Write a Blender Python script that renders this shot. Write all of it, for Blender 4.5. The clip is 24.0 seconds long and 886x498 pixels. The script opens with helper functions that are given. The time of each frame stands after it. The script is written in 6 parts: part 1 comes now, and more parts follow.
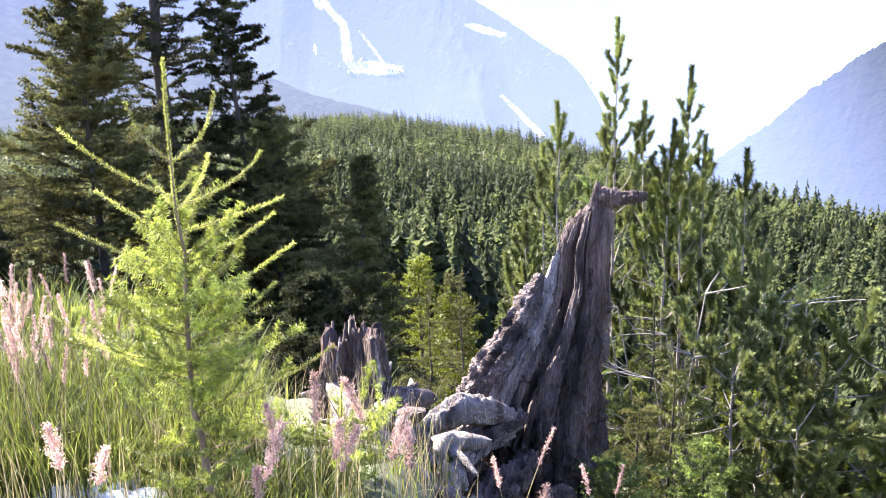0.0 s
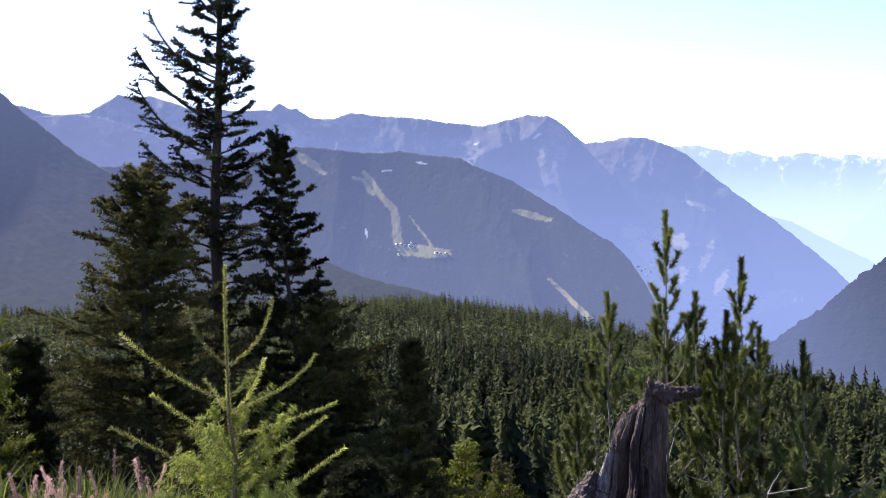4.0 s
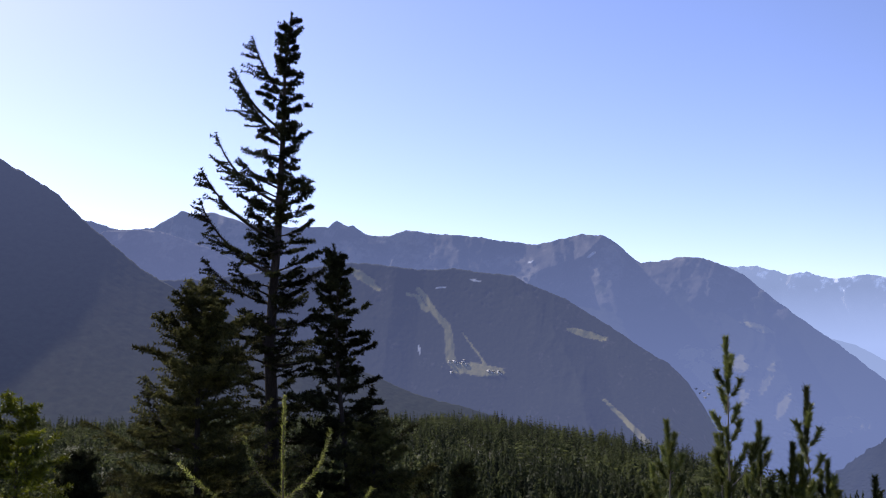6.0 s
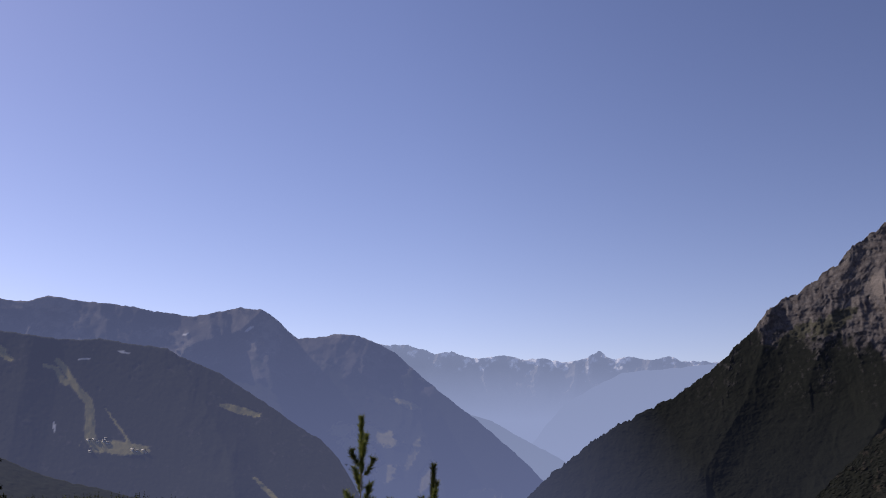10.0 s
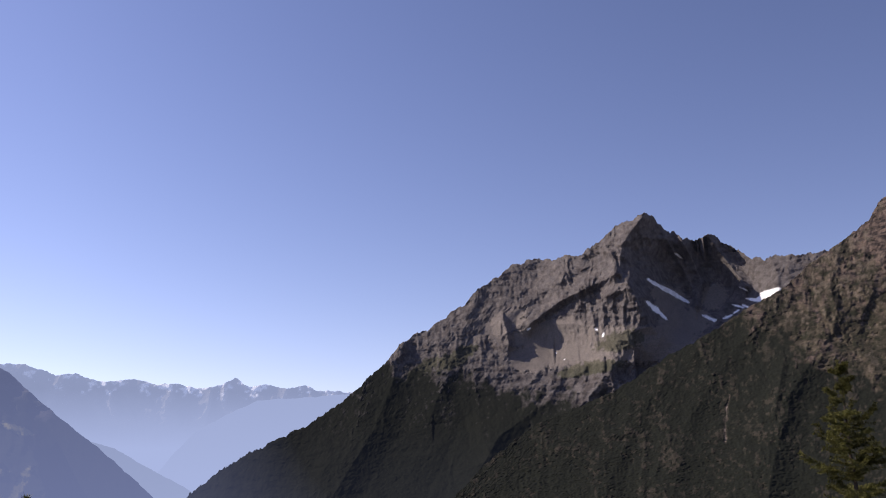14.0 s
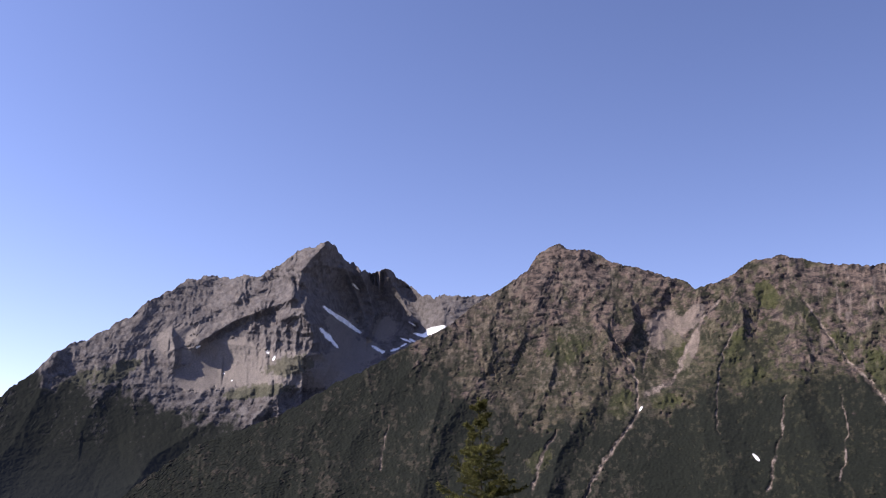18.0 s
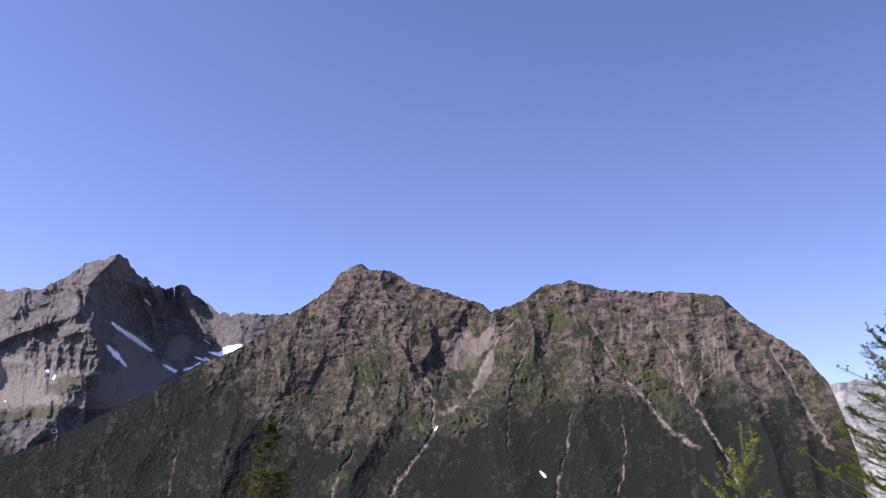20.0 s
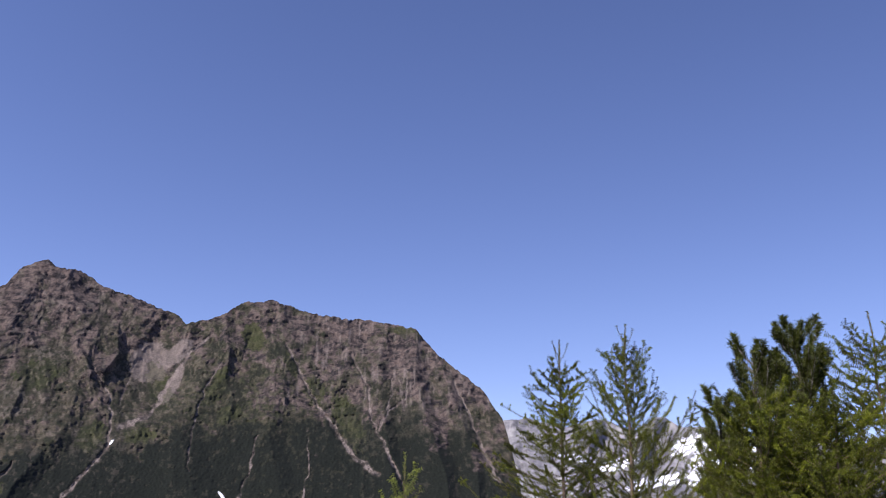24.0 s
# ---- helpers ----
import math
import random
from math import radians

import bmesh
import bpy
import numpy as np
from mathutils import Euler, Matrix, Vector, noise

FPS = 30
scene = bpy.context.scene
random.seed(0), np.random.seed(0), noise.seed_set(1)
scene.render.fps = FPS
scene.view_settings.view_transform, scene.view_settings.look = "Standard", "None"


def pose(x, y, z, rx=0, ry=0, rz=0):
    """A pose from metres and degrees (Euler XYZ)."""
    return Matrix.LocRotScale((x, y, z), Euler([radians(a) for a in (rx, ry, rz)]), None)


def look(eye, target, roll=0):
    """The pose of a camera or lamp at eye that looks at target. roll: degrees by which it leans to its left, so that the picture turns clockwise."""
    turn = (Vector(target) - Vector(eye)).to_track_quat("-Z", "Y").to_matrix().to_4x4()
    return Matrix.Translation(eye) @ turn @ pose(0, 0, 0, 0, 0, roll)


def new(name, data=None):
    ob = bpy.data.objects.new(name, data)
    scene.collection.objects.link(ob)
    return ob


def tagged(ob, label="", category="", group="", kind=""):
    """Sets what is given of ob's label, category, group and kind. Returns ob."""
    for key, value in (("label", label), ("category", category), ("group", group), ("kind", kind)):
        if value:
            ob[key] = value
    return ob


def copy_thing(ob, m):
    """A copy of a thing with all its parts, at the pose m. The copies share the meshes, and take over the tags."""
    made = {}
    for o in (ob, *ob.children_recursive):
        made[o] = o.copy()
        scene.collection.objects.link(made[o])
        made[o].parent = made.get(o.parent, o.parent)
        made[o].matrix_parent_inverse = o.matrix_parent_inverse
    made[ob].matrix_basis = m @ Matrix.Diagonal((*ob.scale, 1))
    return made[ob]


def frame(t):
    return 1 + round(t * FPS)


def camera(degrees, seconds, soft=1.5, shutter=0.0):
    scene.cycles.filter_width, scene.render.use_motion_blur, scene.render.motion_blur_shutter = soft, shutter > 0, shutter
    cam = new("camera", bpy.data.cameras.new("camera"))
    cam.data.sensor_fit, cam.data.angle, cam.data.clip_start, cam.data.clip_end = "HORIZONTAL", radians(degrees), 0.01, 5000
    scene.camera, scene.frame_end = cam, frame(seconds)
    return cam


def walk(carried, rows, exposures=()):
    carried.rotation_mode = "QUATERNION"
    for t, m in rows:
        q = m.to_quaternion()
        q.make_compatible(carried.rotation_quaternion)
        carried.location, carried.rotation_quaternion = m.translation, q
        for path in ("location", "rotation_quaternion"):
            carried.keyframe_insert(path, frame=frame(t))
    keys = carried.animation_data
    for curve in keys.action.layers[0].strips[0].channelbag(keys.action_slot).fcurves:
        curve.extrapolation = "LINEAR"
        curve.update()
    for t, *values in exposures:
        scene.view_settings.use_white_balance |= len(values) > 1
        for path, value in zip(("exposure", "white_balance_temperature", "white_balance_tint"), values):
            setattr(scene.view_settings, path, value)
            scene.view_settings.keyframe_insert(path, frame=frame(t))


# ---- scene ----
cam = camera(50.81, 24.0, soft=1.0)
PATH = [
    (0.0, pose(0.006, -0.007, 1.506, 79.32, 0.58, -1.02)),
    (0.5, pose(0.011, -0.007, 1.508, 79.59, -0.39, -1.60)),
    (1.0, pose(0.010, -0.006, 1.513, 80.35, -0.29, -1.47)),
    (1.5, pose(0.010, -0.004, 1.523, 81.80, -0.03, -1.42)),
    (2.0, pose(0.004, -0.002, 1.538, 84.00, -0.42, -0.59)),
    (2.5, pose(-0.002, -0.001, 1.550, 85.75, -0.44, 0.30)),
    (4.5, pose(-0.019, -0.001, 1.594, 92.07, 0.27, 2.69)),
    (5.0, pose(-0.028, -0.002, 1.606, 93.78, -0.19, 3.98)),
    (5.5, pose(-0.037, -0.004, 1.621, 95.82, -0.55, 5.34)),
    (6.0, pose(-0.036, -0.005, 1.633, 97.66, -0.62, 5.13)),
    (6.5, pose(-0.020, -0.006, 1.646, 99.43, -0.55, 2.74)),
    (7.0, pose(-0.005, -0.006, 1.650, 100.12, -0.45, 0.64)),
    (7.5, pose(0.017, -0.007, 1.652, 100.36, 0.06, -2.45)),
    (8.0, pose(0.041, -0.009, 1.653, 100.52, 0.68, -5.79)),
    (8.5, pose(0.056, -0.012, 1.659, 101.44, 0.62, -8.01)),
    (9.0, pose(0.068, -0.015, 1.663, 102.01, 0.49, -9.98)),
    (9.5, pose(0.086, -0.019, 1.665, 102.20, 0.28, -12.66)),
    (10.0, pose(0.106, -0.024, 1.666, 102.34, 0.13, -15.67)),
    (10.5, pose(0.131, -0.032, 1.664, 102.11, 0.03, -19.61)),
    (12.5, pose(0.200, -0.063, 1.660, 101.56, 0.69, -30.55)),
    (13.0, pose(0.216, -0.073, 1.661, 101.69, 0.94, -33.21)),
    (13.5, pose(0.232, -0.086, 1.669, 102.79, 1.03, -36.20)),
    (14.0, pose(0.238, -0.093, 1.676, 103.88, 0.56, -37.60)),
    (14.5, pose(0.246, -0.102, 1.682, 104.72, 0.09, -39.50)),
    (15.0, pose(0.259, -0.113, 1.684, 105.05, -0.03, -42.08)),
    (15.5, pose(0.274, -0.128, 1.684, 105.03, 0.07, -45.16)),
    (16.0, pose(0.289, -0.144, 1.686, 105.29, -0.29, -48.48)),
    (16.5, pose(0.299, -0.156, 1.686, 105.35, -0.38, -50.95)),
    (17.0, pose(0.307, -0.167, 1.685, 105.26, -0.32, -52.89)),
    (17.5, pose(0.317, -0.179, 1.685, 105.22, -0.60, -55.26)),
    (19.5, pose(0.354, -0.250, 1.691, 106.13, 0.99, -66.79)),
    (20.0, pose(0.361, -0.271, 1.693, 106.47, 1.10, -70.01)),
    (20.5, pose(0.367, -0.290, 1.695, 106.68, 0.72, -73.17)),
    (21.0, pose(0.373, -0.316, 1.697, 107.01, 0.70, -77.09)),
    (21.5, pose(0.376, -0.339, 1.703, 107.85, 0.86, -80.46)),
    (22.0, pose(0.377, -0.358, 1.707, 108.45, 0.80, -83.32)),
    (22.5, pose(0.379, -0.379, 1.707, 108.49, 0.79, -86.53)),
    (23.0, pose(0.381, -0.392, 1.701, 107.62, 0.46, -88.60)),
    (23.5, pose(0.382, -0.393, 1.698, 107.23, 0.11, -88.94)),
    (24.0, pose(0.381, -0.393, 1.701, 107.61, 0.02, -88.98)),
]
EXPOSURES = [(0.0, 3.6, 6650, 10), (1.0, 3.5, 6650, 10), (2.0, 3.1, 6600, 11), (2.5, 2.8, 6600, 11), (4.5, 1.3, 6400, 14), (5.0, 1.0, 6400, 14), (6.0, 0.64, 6400, 14), (7.0, 0.36, 6600, 15), (8.5, 0.06, 6850, 16), (10.0, -0.04, 7000, 16), (13.0, 0.3, 7150, 16), (17.0, 0.93, 6900, 16), (20.0, 1.14, 6300, 16), (22.0, 0.9, 6200, 16), (24.0, 0.77, 6150, 16)]
walk(cam, PATH, EXPOSURES)

# ---- light ----
SUN_AZ, SUN_EL = -44.0, 40.0          # degrees, clockwise from +y, and above the horizon


def bearing(az):
    """Unit vector on the ground for degrees clockwise from +y."""
    return np.sin(np.radians(az)), np.cos(np.radians(az))


world = bpy.data.worlds.new("sky")
scene.world = world
world.use_nodes = True
wn = world.node_tree.nodes
sky = wn.new("ShaderNodeTexSky")
sky.sky_type = "NISHITA"
sky.sun_disc = False
sky.sun_elevation, sky.sun_rotation = radians(SUN_EL), radians(SUN_AZ)
sky.altitude, sky.air_density, sky.dust_density, sky.ozone_density = 1900, 1.0, 1.7, 2.2
sky_tint = wn.new("ShaderNodeMix")
sky_tint.data_type, sky_tint.blend_type = "RGBA", "MULTIPLY"
sky_tint.inputs[0].default_value = 1.0
sky_tint.inputs[7].default_value = (1.02, 0.93, 1.14, 1)
world.node_tree.links.new(sky.outputs[0], sky_tint.inputs[6])


def sky_math(kind, a, b):
    """A number of the sky's direction: a kind of sum of a socket and a number or a second socket."""
    n = wn.new("ShaderNodeMath")
    n.operation = kind
    for k, x in enumerate((a, b)):
        if isinstance(x, (int, float)):
            n.inputs[k].default_value = x
        else:
            world.node_tree.links.new(x, n.inputs[k])
    return n.outputs[0]


# dusty air: the sky pales towards the horizon and falls off away from the sun's side
sky_way, sky_dot, sky_xyz = wn.new("ShaderNodeTexCoord"), wn.new("ShaderNodeVectorMath"), wn.new("ShaderNodeSeparateXYZ")
sky_dot.operation = "DOT_PRODUCT"
sky_dot.inputs[1].default_value = (*bearing(SUN_AZ), 0)
world.node_tree.links.new(sky_way.outputs["Generated"], sky_dot.inputs[0])
world.node_tree.links.new(sky_way.outputs["Generated"], sky_xyz.inputs[0])
fall = sky_math("POWER", 1.42, sky_math("MINIMUM", sky_dot.outputs["Value"], 0.5))
low = sky_math("POWER", 2.718, sky_math("MULTIPLY", sky_math("ABSOLUTE", sky_xyz.outputs[2], 0), -7.0))
dust = wn.new("ShaderNodeCombineColor")
for k, gain in enumerate((0.52, 0.42, 0.24)):
    world.node_tree.links.new(sky_math("MULTIPLY", fall, sky_math("ADD", sky_math("MULTIPLY", low, gain), 0.94)), dust.inputs[k])
sky_dust = wn.new("ShaderNodeMix")
sky_dust.data_type, sky_dust.blend_type = "RGBA", "MULTIPLY"
sky_dust.inputs[0].default_value = 1.0
world.node_tree.links.new(sky_tint.outputs[2], sky_dust.inputs[6])
world.node_tree.links.new(dust.outputs[0], sky_dust.inputs[7])
world.node_tree.links.new(sky_dust.outputs[2], wn["Background"].inputs[0])
wn["Background"].inputs[1].default_value = 0.10

sun = new("sun", bpy.data.lights.new("sun", "SUN"))
sun.data.energy, sun.data.angle, sun.data.color = 4.0, radians(0.55), (1.0, 0.94, 0.85)
sx, sy = bearing(SUN_AZ)
sun_way = Vector((sx * math.cos(radians(SUN_EL)), sy * math.cos(radians(SUN_EL)), math.sin(radians(SUN_EL))))
sun.matrix_world = look(sun_way * 60, (0, 0, 0))


# ---- materials ----
def surface(name, base, rough=0.8, vary=0.25, scale=6.0, fine=60.0, bump=0.2, bump_scale=None, through_light=0.0, island=False, stretch=(1, 1, 1), second=None, spec=0.3):
    """A surface with variation at two scales, and light that comes through where it is thin."""
    m = bpy.data.materials.new(name)
    m.use_nodes = True
    nt, ln = m.node_tree.nodes, m.node_tree.links
    b = nt["Principled BSDF"]
    b.inputs["Roughness"].default_value = rough
    b.inputs["Specular IOR Level"].default_value = spec
    co, mp = nt.new("ShaderNodeTexCoord"), nt.new("ShaderNodeMapping")
    mp.inputs["Scale"].default_value = stretch
    ln.new(co.outputs["Object"], mp.inputs[0])
    big, small = nt.new("ShaderNodeTexNoise"), nt.new("ShaderNodeTexNoise")
    big.inputs["Scale"].default_value, small.inputs["Scale"].default_value = scale, fine
    for n in (big, small):
        n.inputs["Detail"].default_value = 5
        ln.new(mp.outputs[0], n.inputs["Vector"])
    ramp = nt.new("ShaderNodeValToRGB")
    lo = second or [c * (1 - vary) for c in base]
    hi = base if second else [min(1, c * (1 + vary)) for c in base]
    ramp.color_ramp.elements[0].color, ramp.color_ramp.elements[1].color = (*lo, 1), (*hi, 1)
    ramp.color_ramp.elements[0].position, ramp.color_ramp.elements[1].position = 0.33, 0.67
    ln.new(big.outputs[0], ramp.inputs[0])
    mul = nt.new("ShaderNodeMix")
    mul.data_type, mul.blend_type = "RGBA", "OVERLAY"
    mul.inputs[0].default_value = min(1, vary * 2)
    ln.new(ramp.outputs[0], mul.inputs[6])
    ln.new(small.outputs[0], mul.inputs[7])
    colour = mul.outputs[2]
    if island:
        geo, hsv, mr = nt.new("ShaderNodeNewGeometry"), nt.new("ShaderNodeHueSaturation"), nt.new("ShaderNodeMapRange")
        mr.inputs["To Min"].default_value, mr.inputs["To Max"].default_value = 0.6, 1.35
        ln.new(geo.outputs["Random Per Island"], mr.inputs[0])
        own, limb, both = nt.new("ShaderNodeObjectInfo"), nt.new("ShaderNodeMapRange"), nt.new("ShaderNodeMath")
        limb.inputs["To Min"].default_value, limb.inputs["To Max"].default_value = 0.5, 1.5
        ln.new(own.outputs["Random"], limb.inputs[0])
        both.operation = "MULTIPLY"
        ln.new(mr.outputs[0], both.inputs[0])
        ln.new(limb.outputs[0], both.inputs[1])
        ln.new(both.outputs[0], hsv.inputs["Value"])
        ln.new(colour, hsv.inputs["Color"])
        colour = hsv.outputs[0]
    ln.new(colour, b.inputs["Base Color"])
    if bump:
        bp = nt.new("ShaderNodeBump")
        bp.inputs["Strength"].default_value = bump
        if bump_scale:
            bp.inputs["Distance"].default_value = bump_scale
        ln.new(small.outputs[0], bp.inputs["Height"])
        ln.new(bp.outputs[0], b.inputs["Normal"])
    if through_light:
        tr, mx = nt.new("ShaderNodeBsdfTranslucent"), nt.new("ShaderNodeMixShader")
        mx.inputs[0].default_value = through_light
        ln.new(colour, tr.inputs[0])
        ln.new(b.outputs[0], mx.inputs[1])
        ln.new(tr.outputs[0], mx.inputs[2])
        ln.new(mx.outputs[0], nt["Material Output"].inputs[0])
    return m


def mountain_surface(name, rock, rock_dark, forest, grass, scree, snow=(0.93, 0.94, 0.96), air=None, haze_share=0.0, haze_low=0.0, low_z=0.0, high_z=400.0, grain=0.05, grit_share=0.7, haze_side=None, spread=(0.36, 0.62)):
    """Rock, wood, grass, scree and snow by the mesh's cover; a far range is a backdrop. Air haze is painted on as
    emission, graded by height and to one side.
    """
    m = bpy.data.materials.new(name)
    m.use_nodes = True
    nt, ln = m.node_tree.nodes, m.node_tree.links
    b = nt["Principled BSDF"]
    b.inputs["Roughness"].default_value, b.inputs["Specular IOR Level"].default_value = 0.95, 0.1
    co, n1, n2 = nt.new("ShaderNodeTexCoord"), nt.new("ShaderNodeTexNoise"), nt.new("ShaderNodeTexNoise")
    n1.inputs["Scale"].default_value, n2.inputs["Scale"].default_value = grain, grain * 6
    for n in (n1, n2):
        n.inputs["Detail"].default_value = 6
        n.inputs["Roughness"].default_value = 0.65
        ln.new(co.outputs["Object"], n.inputs["Vector"])
    ramp = nt.new("ShaderNodeValToRGB")
    ramp.color_ramp.elements[0].color, ramp.color_ramp.elements[1].color = (*rock_dark, 1), (*rock, 1)
    ramp.color_ramp.elements[0].position, ramp.color_ramp.elements[1].position = spread
    ln.new(n1.outputs[0], ramp.inputs[0])
    at, sp = nt.new("ShaderNodeAttribute"), nt.new("ShaderNodeSeparateColor")
    at.attribute_name = "cover"
    ln.new(at.outputs["Color"], sp.inputs[0])
    colour = ramp.outputs[0]
    for value, tone in ((at.outputs["Alpha"], scree), (sp.outputs[1], grass), (sp.outputs[0], forest), (sp.outputs[2], snow)):
        mix = nt.new("ShaderNodeMix")
        mix.data_type = "RGBA"
        ln.new(value, mix.inputs[0])
        ln.new(colour, mix.inputs[6])
        mix.inputs[7].default_value = (*tone, 1)
        colour = mix.outputs[2]
    grit = nt.new("ShaderNodeMix")
    grit.data_type, grit.blend_type = "RGBA", "OVERLAY"
    grit.inputs[0].default_value = grit_share
    ln.new(colour, grit.inputs[6])
    ln.new(n2.outputs[0], grit.inputs[7])
    ln.new(grit.outputs[2], b.inputs["Base Color"])
    # painted haze: the surface itself emits, mixed in by height and along x
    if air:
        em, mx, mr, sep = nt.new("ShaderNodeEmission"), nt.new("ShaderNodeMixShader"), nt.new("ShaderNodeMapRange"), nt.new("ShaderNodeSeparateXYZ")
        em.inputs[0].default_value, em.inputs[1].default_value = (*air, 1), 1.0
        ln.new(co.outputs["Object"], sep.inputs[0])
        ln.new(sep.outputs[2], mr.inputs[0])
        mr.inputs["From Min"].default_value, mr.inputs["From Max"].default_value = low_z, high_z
        mr.inputs["To Min"].default_value, mr.inputs["To Max"].default_value = haze_low, haze_share
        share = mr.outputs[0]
        if haze_side:
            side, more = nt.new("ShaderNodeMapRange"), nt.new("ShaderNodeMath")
            for key, value in zip(("From Min", "From Max", "To Min", "To Max"), haze_side):
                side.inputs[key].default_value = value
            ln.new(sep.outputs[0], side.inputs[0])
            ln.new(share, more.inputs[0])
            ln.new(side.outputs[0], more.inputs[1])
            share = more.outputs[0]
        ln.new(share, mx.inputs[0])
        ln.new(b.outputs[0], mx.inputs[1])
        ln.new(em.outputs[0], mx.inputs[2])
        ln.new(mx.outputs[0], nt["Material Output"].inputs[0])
    return m


def toned_foliage(name, dark, light, through_light=0.25):
    """Far foliage whose tone goes from tree to tree by the mesh's own tone."""
    m = bpy.data.materials.new(name)
    m.use_nodes = True
    nt, ln = m.node_tree.nodes, m.node_tree.links
    b = nt["Principled BSDF"]
    b.inputs["Roughness"].default_value, b.inputs["Specular IOR Level"].default_value = 0.8, 0.15
    at, ramp = nt.new("ShaderNodeAttribute"), nt.new("ShaderNodeValToRGB")
    at.attribute_name = "tone"
    ramp.color_ramp.elements[0].color, ramp.color_ramp.elements[1].color = (*dark, 1), (*light, 1)
    ln.new(at.outputs["Fac"], ramp.inputs[0])
    ln.new(ramp.outputs[0], b.inputs["Base Color"])
    tr, mx = nt.new("ShaderNodeBsdfTranslucent"), nt.new("ShaderNodeMixShader")
    mx.inputs[0].default_value = through_light
    ln.new(ramp.outputs[0], tr.inputs[0])
    ln.new(b.outputs[0], mx.inputs[1])
    ln.new(tr.outputs[0], mx.inputs[2])
    ln.new(mx.outputs[0], nt["Material Output"].inputs[0])
    return m


M_SOIL = surface("forest_soil", (0.085, 0.08, 0.04), 0.95, 0.4, 0.8, 9, 0.5, second=(0.035, 0.045, 0.018))
M_BARK = surface("spruce_bark", (0.042, 0.033, 0.028), 0.9, 0.35, 5, 40, 0.7, stretch=(1, 1, 0.25))
M_TWIG = surface("grey_twig", (0.19, 0.16, 0.14), 0.85, 0.3, 12, 70, 0.4)
M_DEAD_TWIG = surface("bleached_twig", (0.2, 0.175, 0.16), 0.8, 0.25, 12, 70, 0.4)
M_LARCH_BARK = surface("larch_bark", (0.14, 0.1, 0.07), 0.9, 0.3, 12, 80, 0.6, stretch=(1, 1, 0.3))
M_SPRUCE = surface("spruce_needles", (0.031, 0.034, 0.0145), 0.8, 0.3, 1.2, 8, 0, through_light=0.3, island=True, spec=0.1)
# lighter copy of the spruce needles, the olive of sunlit sprays put into its colour
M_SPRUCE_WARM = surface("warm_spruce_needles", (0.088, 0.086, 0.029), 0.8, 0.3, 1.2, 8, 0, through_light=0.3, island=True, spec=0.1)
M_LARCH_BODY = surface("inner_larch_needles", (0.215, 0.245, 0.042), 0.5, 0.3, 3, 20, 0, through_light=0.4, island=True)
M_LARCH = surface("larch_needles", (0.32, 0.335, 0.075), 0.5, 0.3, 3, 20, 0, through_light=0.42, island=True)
# darker copy of the larch needles, with shade put into its colour
M_LARCH_SHADED = surface("shaded_larch_needles", (0.108, 0.122, 0.007), 0.55, 0.3, 1.5, 9, 0, through_light=0.35, island=True)
M_PINE = surface("pine_needles", (0.132, 0.148, 0.042), 0.5, 0.3, 2.5, 15, 0, through_light=0.25, island=True)
M_PINE_BLUE = surface("stone_pine_needles", (0.088, 0.1, 0.018), 0.5, 0.3, 2.5, 15, 0, through_light=0.25, island=True)
M_BRIGHT = surface("young_spruce_needles", (0.125, 0.165, 0.035), 0.55, 0.3, 2.5, 15, 0, through_light=0.35, island=True)
M_WOOD = surface("weathered_wood", (0.155, 0.112, 0.103), 0.85, 0.5, 4.5, 40, 1.0, 0.05, stretch=(2.4, 2.4, 0.35), second=(0.022, 0.0145, 0.0135))
M_BARE_WOOD = surface("silvered_wood", (0.36, 0.315, 0.305), 0.8, 0.5, 6, 60, 1.0, 0.05, stretch=(2, 2, 0.4), second=(0.1, 0.072, 0.068))
M_STUMP_BARK = surface("rotten_bark", (0.23, 0.175, 0.165), 0.95, 0.6, 6, 42, 1.0, 0.1, second=(0.026, 0.017, 0.016))
M_GRASS = surface("meadow_grass", (0.10, 0.115, 0.023), 0.6, 0.4, 2, 12, 0, through_light=0.45, island=True)
M_STRAW = surface("dry_stems", (0.30, 0.24, 0.13), 0.7, 0.25, 3, 20, 0, through_light=0.3, island=True)
M_PLUME = surface("pink_plume", (0.44, 0.285, 0.25), 0.8, 0.25, 8, 40, 0, through_light=0.4, island=True)
M_STONE = surface("pale_stone", (0.55, 0.54, 0.51), 0.85, 0.2, 6, 40, 0.5)
M_WALL = surface("plaster", (0.8, 0.78, 0.75), 0.9, 0.08, 0.4, 3, 0)
M_ROOF = surface("stone_roof", (0.45, 0.44, 0.45), 0.7, 0.2, 0.4, 3, 0)
M_FAR_TREES = toned_foliage("hill_forest", (0.024, 0.03, 0.016), (0.09, 0.104, 0.036), 0.5)

ROCKY = dict(rock=(0.086, 0.064, 0.055), rock_dark=(0.022, 0.018, 0.0175), forest=(0.009, 0.0105, 0.007), grass=(0.034, 0.038, 0.0135), scree=(0.165, 0.135, 0.118), grit_share=0.9)
# both rocks emit a trace of painted haze, the far peak's left foot much more
M_ROCK = mountain_surface("mountain_rock", air=(0.118, 0.15, 0.28), haze_share=0.008, haze_low=0.006, low_z=-110, high_z=130, spread=(0.41, 0.57), **dict(ROCKY, rock=(0.092, 0.069, 0.059), rock_dark=(0.017, 0.0145, 0.0145)))
